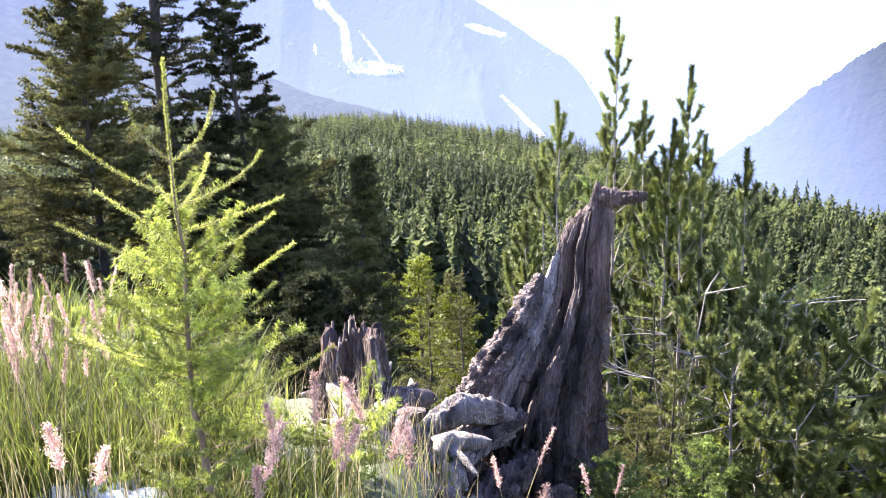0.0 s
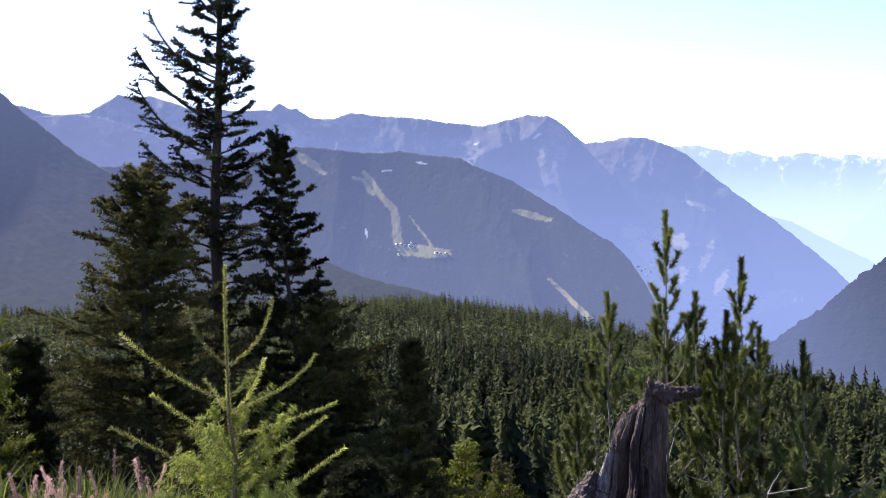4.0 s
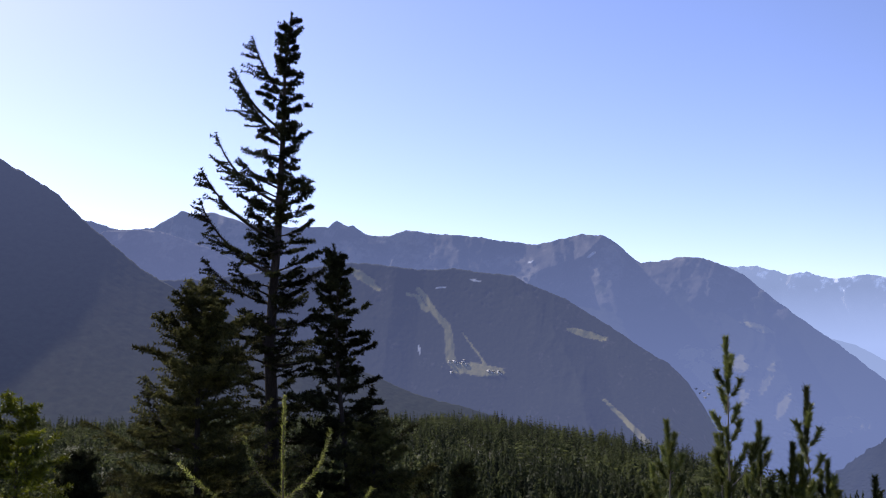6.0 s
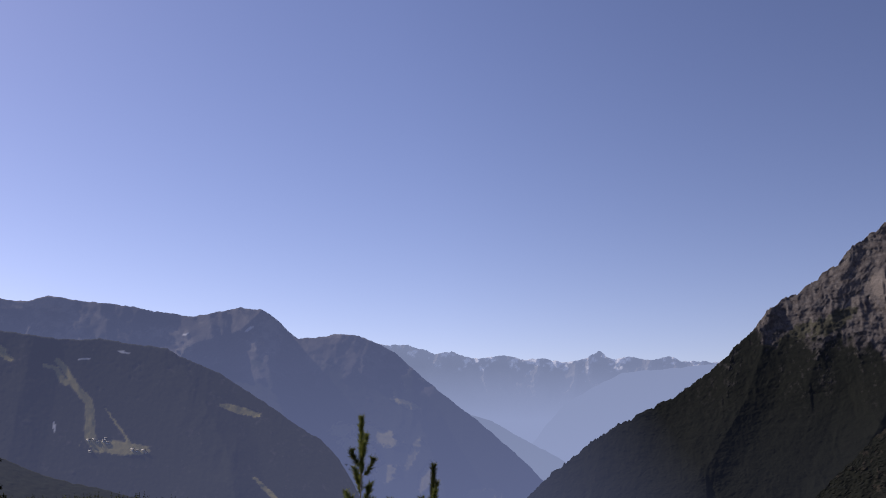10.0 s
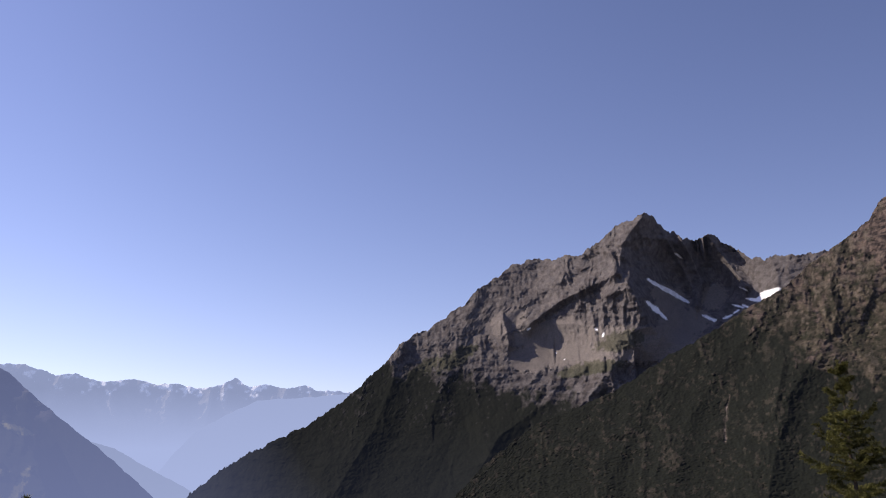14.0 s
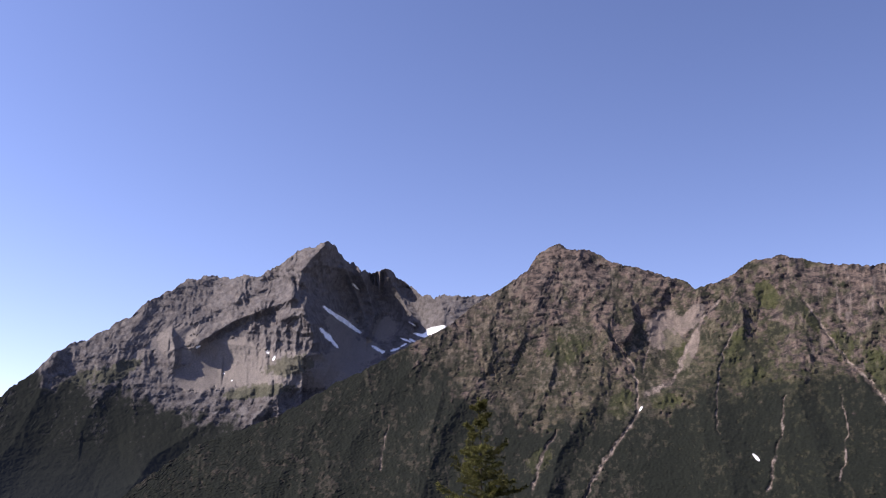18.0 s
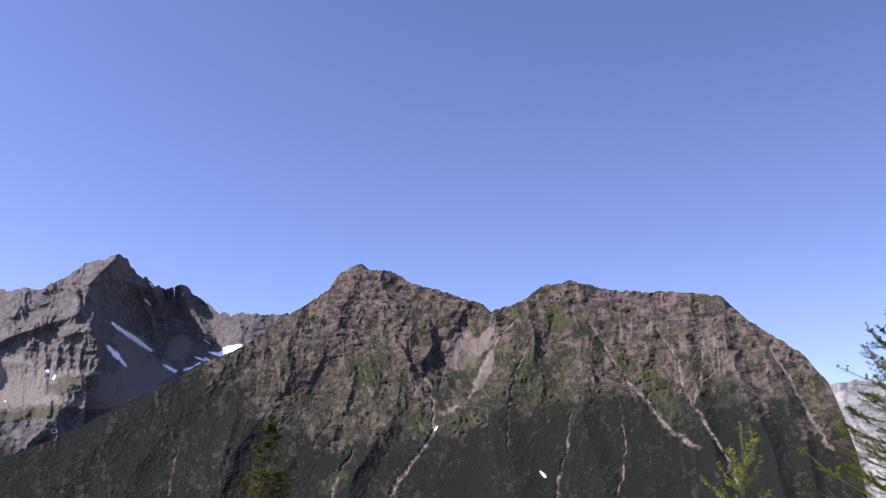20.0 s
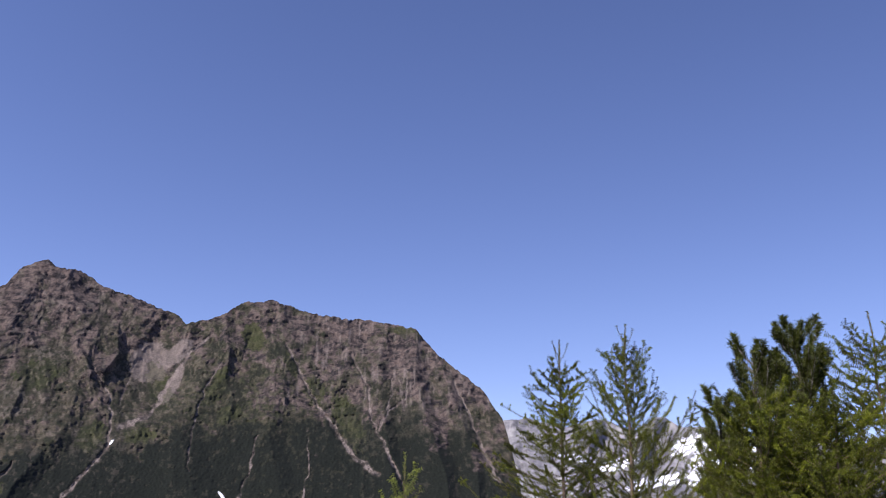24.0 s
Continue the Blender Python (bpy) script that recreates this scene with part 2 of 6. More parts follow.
M_ROCK_FAR = mountain_surface("far_mountain_rock", air=(0.118, 0.15, 0.28), haze_share=0.015, haze_low=0.05, low_z=-110, high_z=130, haze_side=(620, 1050, 0.4, 0.0), **dict(ROCKY, rock=(0.108, 0.099, 0.099), rock_dark=(0.056, 0.048, 0.047), scree=(0.155, 0.136, 0.125)))
M_LIMESTONE = mountain_surface("pale_mountain_rock", (0.21, 0.2, 0.205), (0.1, 0.096, 0.102), (0.15, 0.15, 0.15), (0.2, 0.2, 0.18), (0.25, 0.24, 0.235))
# haze colours that the backdrop ranges give off as their own glow
HAZE_GLOW = (0.13, 0.163, 0.32)
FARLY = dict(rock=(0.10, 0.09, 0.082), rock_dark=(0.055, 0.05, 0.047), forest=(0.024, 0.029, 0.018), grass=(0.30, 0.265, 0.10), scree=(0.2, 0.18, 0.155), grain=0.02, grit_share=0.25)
M_SLOPE = mountain_surface("wooded_slope_backdrop", air=HAZE_GLOW, haze_share=0.28, haze_low=0.14, low_z=-50, high_z=250, **dict(FARLY, forest=(0.034, 0.04, 0.026), grit_share=0.75))
M_SKI = mountain_surface("piste_hill_backdrop", air=HAZE_GLOW, haze_share=0.30, haze_low=0.34, low_z=-60, high_z=220, **FARLY)
M_RIDGE_NEAR = mountain_surface("middle_ridge_backdrop", air=(0.132, 0.168, 0.33), haze_share=0.5, haze_low=0.6, low_z=0, high_z=400, **FARLY)
M_RIDGE = mountain_surface("main_ridge_backdrop", air=(0.118, 0.156, 0.31), haze_share=0.52, haze_low=0.86, low_z=-120, high_z=480, **FARLY)
HAZE_GLOW_FAR = (0.265, 0.345, 0.58)
M_FLANK = mountain_surface("valley_flank_backdrop", air=HAZE_GLOW_FAR, haze_share=0.7, haze_low=0.8, low_z=-60, high_z=250, **FARLY)
M_FLANK_FAR = mountain_surface("far_flank_backdrop", air=HAZE_GLOW_FAR, haze_share=0.86, haze_low=0.97, low_z=0, high_z=350, **FARLY)
M_SNOW_RANGE = mountain_surface("snow_range_backdrop", air=HAZE_GLOW_FAR, haze_share=0.66, haze_low=1.0, low_z=150, high_z=420, **FARLY)


# ---- tools ----
def lattice(ix, iy, seed):
    h = (ix.astype(np.int64) * 374761393 + iy.astype(np.int64) * 668265263 + seed * 974634541) & 0x7FFFFFFF
    h = ((h ^ (h >> 13)) * 1274126177) & 0x7FFFFFFF
    return ((h ^ (h >> 16)) & 0xFFFF) / 65535.0


def grain_at(x, y, seed=0):
    """Smooth noise between -1 and 1."""
    x, y = np.broadcast_arrays(np.asarray(x, float), np.asarray(y, float))
    ix, iy = np.floor(x), np.floor(y)
    fx, fy = x - ix, y - iy
    fx, fy = fx * fx * fx * (fx * (fx * 6 - 15) + 10), fy * fy * fy * (fy * (fy * 6 - 15) + 10)
    a, b = lattice(ix, iy, seed), lattice(ix + 1, iy, seed)
    c, d = lattice(ix, iy + 1, seed), lattice(ix + 1, iy + 1, seed)
    return (a + (b - a) * fx + (c - a) * fy + (a - b - c + d) * fx * fy) * 2 - 1


def fbm(x, y, octaves=5, seed=0, keep=0.5, ridged=False):
    total, amp, size = 0, 1.0, 0
    for k in range(octaves):
        n = grain_at(x * 2**k + k * 17.3, y * 2**k + k * 9.1, seed + k)
        total = total + amp * ((1 - 2 * np.abs(n)) if ridged else n)
        size += amp
        amp *= keep
    return total / size


def step01(x, a, b):
    s = np.clip((x - a) / (b - a), 0, 1)
    return s * s * (3 - 2 * s)


def mesh_of(name, verts, quads, material, smooth=False, tone=None, cover=None):
    """One mesh from arrays of places and of faces with three or four sides."""
    verts, quads = np.asarray(verts, np.float32), np.asarray(quads, np.int32)
    me = bpy.data.meshes.new(name)
    me.vertices.add(len(verts))
    me.vertices.foreach_set("co", verts.ravel())
    me.loops.add(quads.size)
    me.loops.foreach_set("vertex_index", quads.ravel())
    me.polygons.add(len(quads))
    me.polygons.foreach_set("loop_start", np.arange(0, quads.size, quads.shape[1], dtype=np.int32))
    if smooth:
        me.polygons.foreach_set("use_smooth", np.ones(len(quads), bool))
    if tone is not None:
        me.attributes.new("tone", "FLOAT", "POINT").data.foreach_set("value", np.asarray(tone, np.float32))
    if cover is not None:
        me.attributes.new("cover", "FLOAT_COLOR", "POINT").data.foreach_set("color", np.asarray(cover, np.float32).ravel())
    me.materials.append(material)
    me.update(calc_edges=True)
    return me


def thing(name, at, label, category, group="", turn=0.0):
    ob = new(name)
    ob.empty_display_size = 0.1
    ob.matrix_world = pose(*at, 0, 0, turn)
    return tagged(ob, label, category, group)


def part(name, geo, material, parent, label="", smooth=False, kind=""):
    ob = new(name, mesh_of(name, geo[0], geo[1], material, smooth))
    ob.parent = parent
    return tagged(ob, label, "", "", kind)


def joined(pieces):
    """Several (verts, quads) as one."""
    vs, qs, n = [], [], 0
    for v, q in pieces:
        if len(v):
            vs.append(v)
            qs.append(np.asarray(q) + n)
            n += len(v)
    if not vs:
        return np.zeros((0, 3)), np.zeros((0, 4), int)
    return np.concatenate(vs), np.concatenate(qs)


def tube(line, radii, sides=6, rough=0.0, rng=None):
    """A tapered tube along a line, closed at its end."""
    line = np.asarray(line, float)
    n = len(line)
    radii = np.broadcast_to(np.asarray(radii, float), (n,))
    way = np.gradient(line, axis=0)
    way /= np.linalg.norm(way, axis=1, keepdims=True) + 1e-9
    side = np.cross(way, np.where(np.abs(way[:, 2:3]) > 0.9, [[1.0, 0, 0]], [[0, 0, 1.0]]))
    side /= np.linalg.norm(side, axis=1, keepdims=True) + 1e-9
    up = np.cross(side, way)
    a = np.arange(sides) * 2 * np.pi / sides
    ring = np.cos(a)[None, :, None] * side[:, None] + np.sin(a)[None, :, None] * up[:, None]
    rad = np.repeat(radii[:, None], sides, 1)
    if rough and rng is not None:
        rad = rad * (1 + rough * rng.uniform(-1, 1, rad.shape))
    v = (line[:, None] + ring * rad[..., None]).reshape(-1, 3)
    i = np.arange(n - 1)[:, None] * sides
    j = np.arange(sides)[None]
    k = (j + 1) % sides
    q = np.stack([i + j, i + k, i + sides + k, i + sides + j], -1).reshape(-1, 4)
    return v, q


def blades(at, way, count, length, width, spread, rng, forward=0.5, flat=1.0):
    """Needles: count thin leaves from each place, leaning along its way; flat lays them level."""
    at, way = np.repeat(at, count, 0), np.repeat(way, count, 0)
    n = len(at)
    if n == 0:
        return np.zeros((0, 3)), np.zeros((0, 3), int)
    d = rng.normal(size=(n, 3))
    d -= (d * way).sum(1, keepdims=True) * way
    d /= np.linalg.norm(d, axis=1, keepdims=True) + 1e-9
    d = d * spread + way * forward * rng.uniform(0.4, 1.4, (n, 1))
    d[:, 2] *= flat
    d /= np.linalg.norm(d, axis=1, keepdims=True) + 1e-9
    s = np.cross(d, rng.normal(size=(n, 3)))
    s /= np.linalg.norm(s, axis=1, keepdims=True) + 1e-9
    ln = length * rng.uniform(0.65, 1.25, (n, 1))
    w = width * rng.uniform(0.7, 1.2, (n, 1)) * 0.5
    v = np.stack([at + s * w, at + d * ln, at - s * w], 1).reshape(-1, 3)
    return v, np.arange(3 * n).reshape(-1, 3)


def curve_out(start, az, length, rise0, rise1, n, rng, wobble=0.05):
    """A limb's line: leaves at rise0 degrees above level and ends at rise1."""
    f = np.linspace(0, 1, n)
    rise = np.radians(rise0 + (rise1 - rise0) * f)
    a = az + np.cumsum(rng.normal(0, wobble, n))
    seg = np.stack([np.sin(a) * np.cos(rise), np.cos(a) * np.cos(rise), np.sin(rise)], -1) * (length / (n - 1))
    seg[0] = 0
    return np.asarray(start) + np.cumsum(seg, 0)


def along(line, spacing, first=0.0):
    """Places and directions every so far along a line."""
    seg = np.diff(line, axis=0)
    ln = np.linalg.norm(seg, axis=1)
    s = np.concatenate([[0], np.cumsum(ln)])
    d = np.arange(s[-1] * first, s[-1], spacing)
    d = np.append(d, s[-1])
    k = np.clip(np.searchsorted(s, d, "right") - 1, 0, len(seg) - 1)
    f = (d - s[k]) / (ln[k] + 1e-9)
    return line[k] + seg[k] * f[:, None], seg[k] / (ln[k][:, None] + 1e-9)


# ---- the ground ----
def ground_z(x, y):
    """Height of the ground: a bank, a slope down to a wooded terrace, its brow, and the valley."""
    x, y = np.asarray(x, float), np.asarray(y, float)
    r, az = np.hypot(x, y), np.degrees(np.arctan2(x, y))
    edge = 1.5 + 1.8 * step01(-az, -3, 4) + 2.6 * step01(-az, 9, 20)
    s = r - edge
    terrace = np.interp(az, [-60, -24, -2, 7, 18, 26, 60], [-44, -40, -34, -43, -48, -51, -52])
    drop = np.interp(s, [0, 0.7, 2.5, 8, 30, 110, 150], [0, 0.004, 0.015, 0.11, 0.33, 0.96, 1.0]) * terrace
    brow = np.interp(az, [-40, -5, 7, 18, 26, 40], [720, 700, 560, 350, 300, 300])
    front = drop - np.clip((r - brow) * 0.35, 0, 215) + 2.0 * grain_at(x / 60, y / 60, 3) * step01(r, 60, 150)
    rest = np.interp(r, [0, 8, 40, 900, 4900], [0, -0.3, -2.2, -70, -262])
    w = 1 - step01(np.abs(az + 5), 36, 58)
    near = 0.05 * fbm(x * 0.9, y * 0.9, 3, 5) * step01(r, 0.3, 1.5) * (1 + step01(r, 4, 20))
    return front * w + rest * (1 - w) + near


radii = np.concatenate([[0.0], np.geomspace(0.03, 4900, 210)])
azs = np.radians(np.arange(0, 360, 1.0))
RR, AA = np.meshgrid(radii, azs, indexing="ij")
GX, GY = RR * np.sin(AA), RR * np.cos(AA)
gi, gj = np.meshgrid(np.arange(len(radii) - 1), np.arange(len(azs)), indexing="ij")
gk = (gj + 1) % len(azs)
gq = np.stack([gi * 360 + gj, gi * 360 + gk, (gi + 1) * 360 + gk, (gi + 1) * 360 + gj], -1).reshape(-1, 4)[360:]
ground = new("ground", mesh_of("ground", np.stack([GX, GY, ground_z(GX, GY)], -1).reshape(-1, 3)[360:], gq - 360, M_SOIL, True))
tagged(ground, "mossy forest soil falling from a bank to the valley", "ground", kind="structure")

EYE = 1.55


def spot(az, el, d):
    """The place d metres off along the ground, seen at that bearing and height."""
    bx, by = bearing(az)
    return np.array([bx * d, by * d, EYE + d * math.tan(radians(el))])


def on_ground(az, d, sink=0.05, frm=(0.0, 0.0)):
    bx, by = bearing(az)
    x, y = frm[0] + bx * d, frm[1] + by * d
    return np.array([x, y, float(ground_z(x, y)) - sink])


def tall(at, z):
    """Height of a thing that stands at a place and ends at the level z."""
    return z - at[2]


# ---- the mountains ----
def near_line(az, el, line):
    """Distance in degrees from a line of (az, el), and how far along it."""
    best, share = np.full(az.shape, 1e9), np.zeros(az.shape)
    n = len(line) - 1
    for k in range(n):
        (a0, e0), (a1, e1) = line[k], line[k + 1]
        da, de = a1 - a0, e1 - e0
        t = np.clip(((az - a0) * da + (el - e0) * de) / (da * da + de * de), 0, 1)
        d = np.hypot(az - a0 - t * da, el - e0 - t * de)
        share = np.where(d < best, (k + t) / n, share)
        best = np.minimum(best, d)
    return best, share


def right_of(az, el, line):
    """How far to the right of a line that runs down, in degrees."""
    els, azs_ = [p[1] for p in line][::-1], [p[0] for p in line][::-1]
    return az - np.interp(el, els, azs_)


MASSIFS = {}


def massif(name, label, ridge, r_foot, r_top, el_foot, material, step=0.08, relief=40.0, cell=3.0, jag=0.08, spurs=(), gullies=(), cover=None, seed=0, bend=1.1, fine=0.55, crag=0.05, canopy=0.0005, bowls=(), smooth_scree=0.0, ledge=0.0, wood_calm=0.85, category="mountain"):
    """A mountainside from its foot to its crest, with spurs, gullies and broken rock; its back falls away behind the crest."""
    ra, re = [p[0] for p in ridge], [p[1] for p in ridge]
    az = np.arange(ra[0], ra[-1] + step / 2, step)
    line = np.interp(az, ra, re)
    crest = line + jag * (fbm(az * 2.2, az * 0 + seed, 4, seed, 0.6) + 0.5 * np.abs(grain_at(az * 9, az * 0, seed + 5)))
    n = max(12, int((crest.max() - el_foot) / step))
    v = np.linspace(0, 1, n)[:, None]
    AZ, EL = np.broadcast_to(az, (n, len(az))).copy(), el_foot + (crest[None] - el_foot) * v
    warp = fbm(AZ / cell * 0.7, EL / cell * 0.7, 3, seed + 31) * cell * 0.5
    rough = fbm((AZ + warp) / cell, (EL + warp * 0.6) / cell * 0.6, 6, seed, fine, True)
    chips = 0.5 * fbm((AZ + warp * 0.6) / 0.6, (EL - warp * 0.3) / 1.1, 4, seed + 51, 0.6) + 0.55 * fbm(AZ / 0.33 + warp, EL / 0.36, 3, seed + 57, 0.6)
    strata = fbm((AZ + warp) / 0.9, (EL + 0.08 * AZ + warp * 0.4) / 0.34, 4, seed + 63, 0.6) if ledge else 0.0
    high = np.clip((EL - el_foot) / (max(re) - el_foot), 0, 1.1)
    depth = r_foot + (r_top - r_foot) * high**bend - relief * (rough - 0.3)
    for a, e, wa, we, deep in bowls:
        depth += deep * np.clip(1 - ((AZ - a) / wa) ** 2 - ((EL - e) / we) ** 2, 0, 1) ** 1.3
    for line, width, height in spurs:
        d, share = near_line(AZ, EL, line)
        side = right_of(AZ, EL, line)
        w = np.where(side > 0, width * 0.45, width)
        depth -= height * np.clip(1 - d / w, 0, 1) ** 1.2 * (0.75 + 0.25 * rough)
    gul = np.zeros(AZ.shape)
    for line, width, height in gullies:
        d, share = near_line(AZ + 0.11 * grain_at(AZ * 1.5, EL * 2.5, seed + 9), EL, line)
        g = np.clip(1 - d / (width * (0.35 + 0.45 * share)), 0, 1)
        depth += 0.35 * height * g
        gul = np.maximum(gul, step01(g + 0.5 * fbm(AZ * 4, EL * 4, 3, seed + 13), 0.25, 0.7) * step01(g, 0, 0.15))
    cov = cover(AZ, EL, rough, gul, crest[None] - EL) if cover else np.zeros((*AZ.shape, 4))
    depth = depth - cov[..., 0] * (r_top * canopy) * np.abs(grain_at(AZ * 9, EL * 11, seed + 3)) - relief * (crag * chips + ledge * strata) * (1 - 0.8 * cov[..., 0]) * (1 - 0.85 * smooth_scree * cov[..., 3])
    depth = depth + 0.75 * relief * (rough - 0.3) * smooth_scree * step01(cov[..., 3], 0.58, 0.72) * (1 - gul) + wood_calm * relief * (rough - 0.3) * cov[..., 0]
    back = 4
    Rb = [depth[-1] + r_top * 0.03 * (k + 1) for k in range(back)]
    X, Y = depth * np.sin(np.radians(AZ)), depth * np.cos(np.radians(AZ))
    Z = EYE + depth * np.tan(np.radians(EL))
    rows = [np.stack([X, Y, Z], -1)]
    for k, rb in enumerate(Rb):
        rows.append(np.stack([rb * np.sin(np.radians(az)), rb * np.cos(np.radians(az)), Z[-1] - r_top * 0.022 * (k + 1)], -1)[None])
    V = np.concatenate(rows)
    C = np.concatenate([cov] + [cov[-1:]] * back)
    h, w = V.shape[:2]
    i, j = np.meshgrid(np.arange(h - 1), np.arange(w - 1), indexing="ij")
    q = np.stack([i * w + j, i * w + j + 1, (i + 1) * w + j + 1, (i + 1) * w + j], -1).reshape(-1, 4)
    ob = new(name, mesh_of(name, V.reshape(-1, 3), q, material, True, cover=C.reshape(-1, 4)))
    MASSIFS[name] = (az, EL, depth)
    return tagged(ob, label, category, kind="structure")


def on_massif(name, a, e):
    """The place on a mountainside at that bearing and height, and its distance."""
    az, EL, depth = MASSIFS[name]
    j = int(np.clip(np.searchsorted(az, a), 0, len(az) - 1))
    d = float(np.interp(e, EL[:, j], depth[:, j]))
    bx, by = bearing(a)
    return np.array([bx * d, by * d, EYE + d * math.tan(radians(e))])


def patches(az, el, spots, seed, ragged=0.5):
    """Cover for a list of long spots (az, el, half length, half width, slope in degrees), with ragged rims."""
    out = np.zeros(az.shape)
    wob = (0.6 * fbm(az * 3.2, el * 3.2, 4, seed) + 0.6 * fbm(az * 9, el * 9, 3, seed + 2)) * ragged
    for a, e, l, w, tilt in spots:
        c, s = math.cos(radians(tilt)), math.sin(radians(tilt))
        u, t = (az - a) * c + (el - e) * s, -(az - a) * s + (el - e) * c
        out = np.maximum(out, step01(1 - np.hypot(u / l, t / w) + wob, -0.05, 0.12))
    return out


def stack(forest, grass, snow, scree):
    return np.stack([np.clip(c, 0, 1) for c in np.broadcast_arrays(forest, grass, snow, scree)], -1)


# near right: the brown two-topped mountain
BROWN_RIDGE = [(35, -4), (37.5, -1.8), (40.2, 0.9), (43.3, 3.2), (47.9, 4.95), (51.3, 7.0), (54.1, 8.4), (55.5, 9.25), (57.9, 10.45), (60.5, 12.4), (61.8, 13.1), (63.1, 14.0),
               (63.9, 15.05), (64.5, 15.35), (65.1, 15.62), (65.6, 15.2), (66.97, 15.15), (68.4, 14.4), (69.3, 14.05), (70.7, 13.7), (72.6, 13.05), (73.3, 12.55), (74.9, 12.95), (76.4, 13.85),
               (77.3, 14.1), (78.6, 14.17), (80.7, 13.5), (82.8, 13.28), (84.9, 13.08), (87.3, 12.7), (88.25, 11.5), (89.85, 10.25), (91.4, 9.0), (92.6, 7.3), (93.1, 5.6), (93.6, 3.3), (94.2, -4)]
BROWN_SPURS = [
    ([(65.0, 15.5), (63.5, 11.5), (60.5, 8.0), (57.5, 4.0), (56.0, -2)], 3.0, 45),
    ([(66.2, 15.1), (67.0, 13.2), (68.2, 11.6), (67.9, 10.3), (67.2, 6.5), (64.8, 3.0), (63, -3)], 2.2, 55),
    ([(69.45, 11.6), (69.6, 10.6), (69.0, 9.7)], 0.9, 52),
    ([(67.3, 10.9), (67.9, 10.1), (68.2, 9.4)], 0.5, 35),
    ([(78.4, 14.1), (76.2, 11.3), (74.6, 9.2), (73.6, 8.4), (73.2, 6.8), (74.5, 3.0), (75, -3)], 3.0, 34),
    ([(78.8, 14.1), (79.3, 10.6), (78.6, 6.0), (79.6, 2.0), (80, -3)], 2.2, 36),
    ([(83.0, 13.2), (83.2, 11.0), (82.6, 9.0)], 0.8, 24),
    ([(85.6, 12.8), (84.9, 10.2), (85.4, 7.5), (86.2, 2.5), (86.5, -3)], 1.4, 34),
    ([(87.4, 12.5), (87.3, 10.0), (87.9, 7.5), (89.2, 4.0), (90, -3)], 1.6, 55),
    ([(88.6, 11.3), (89.6, 8.6), (91.0, 5.0), (91.6, -3)], 1.0, 36),
    ([(61.5, 12.9), (60.6, 10.5), (60.9, 9.0), (60.2, 7.4)], 0.9, 16),
    ([(62.9, 10.0), (62.2, 8.8), (61.6, 7.0)], 0.6, 13),
    ([(64.8, 9.0), (64.4, 7.4), (63.6, 5.4)], 0.7, 22),
    ([(58.0, 10.4), (54.5, 6.5), (52.0, 3.0), (50.5, -3)], 2.2, 28),
    ([(57.8, 6.6), (57.4, 5.2), (57.0, 3.6)], 0.7, 26),
    ([(54.0, 8.3), (49.5, 4.0), (47.5, 0.0), (47, -3)], 1.8, 20)]
BROWN_GULLIES = [
    ([(79.3, 11.6), (79.9, 10.7), (80.9, 8.7), (82.5, 6.6), (83.7, 5.0), (85.0, 4.05)], 0.34, 20),
    ([(83.3, 11.1), (84.4, 9.2), (84.7, 7.2), (85.35, 5.95), (86.6, 3.5), (87.0, 2)], 0.30, 24),
    ([(86.7, 8.5), (85.65, 7.75), (85.2, 6.6)], 0.22, 14),
    ([(85.9, 10.0), (85.8, 8.6), (85.6, 7.8)], 0.15, 10),
    ([(89.6, 9.6), (90.8, 7.0), (91.3, 5.6), (92.3, 3.6)], 0.3, 18),
    ([(70.6, 10.2), (70.3, 9.0), (70.0, 8.0)], 0.14, 8),
    ([(68.3, 9.7), (69.3, 8.2), (69.5, 7.3), (69.55, 6.4), (69.65, 5.5), (68.95, 4.5), (67.35, 2.4), (66, 0)], 0.26, 24),
    ([(74.6, 11.8), (73.4, 10.6), (72.6, 9.0), (71.7, 7.2), (70.2, 6.5)], 0.42, 12),
    ([(75.6, 10.4), (74.6, 8.6), (74.3, 7.4), (74.0, 5.9), (74.1, 4.1)], 0.17, 10),
    ([(77.9, 6.2), (77.5, 4.1), (77.0, 2.5), (76.6, 1)], 0.26, 14),
    ([(64.8, 4.4), (64.3, 3.6), (63.8, 2.8), (63.2, 1)], 0.26, 14),
    ([(80.9, 6.2), (81.0, 4.0), (80.4, 1.5)], 0.14, 10),
    ([(54.6, 4.6), (54.4, 3.9), (54.1, 2.0)], 0.18, 10),
    ([(61.0, 8.8), (60.8, 8.2)], 0.12, 6), ([(62.3, 8.8), (62.0, 8.2)], 0.12, 6)]


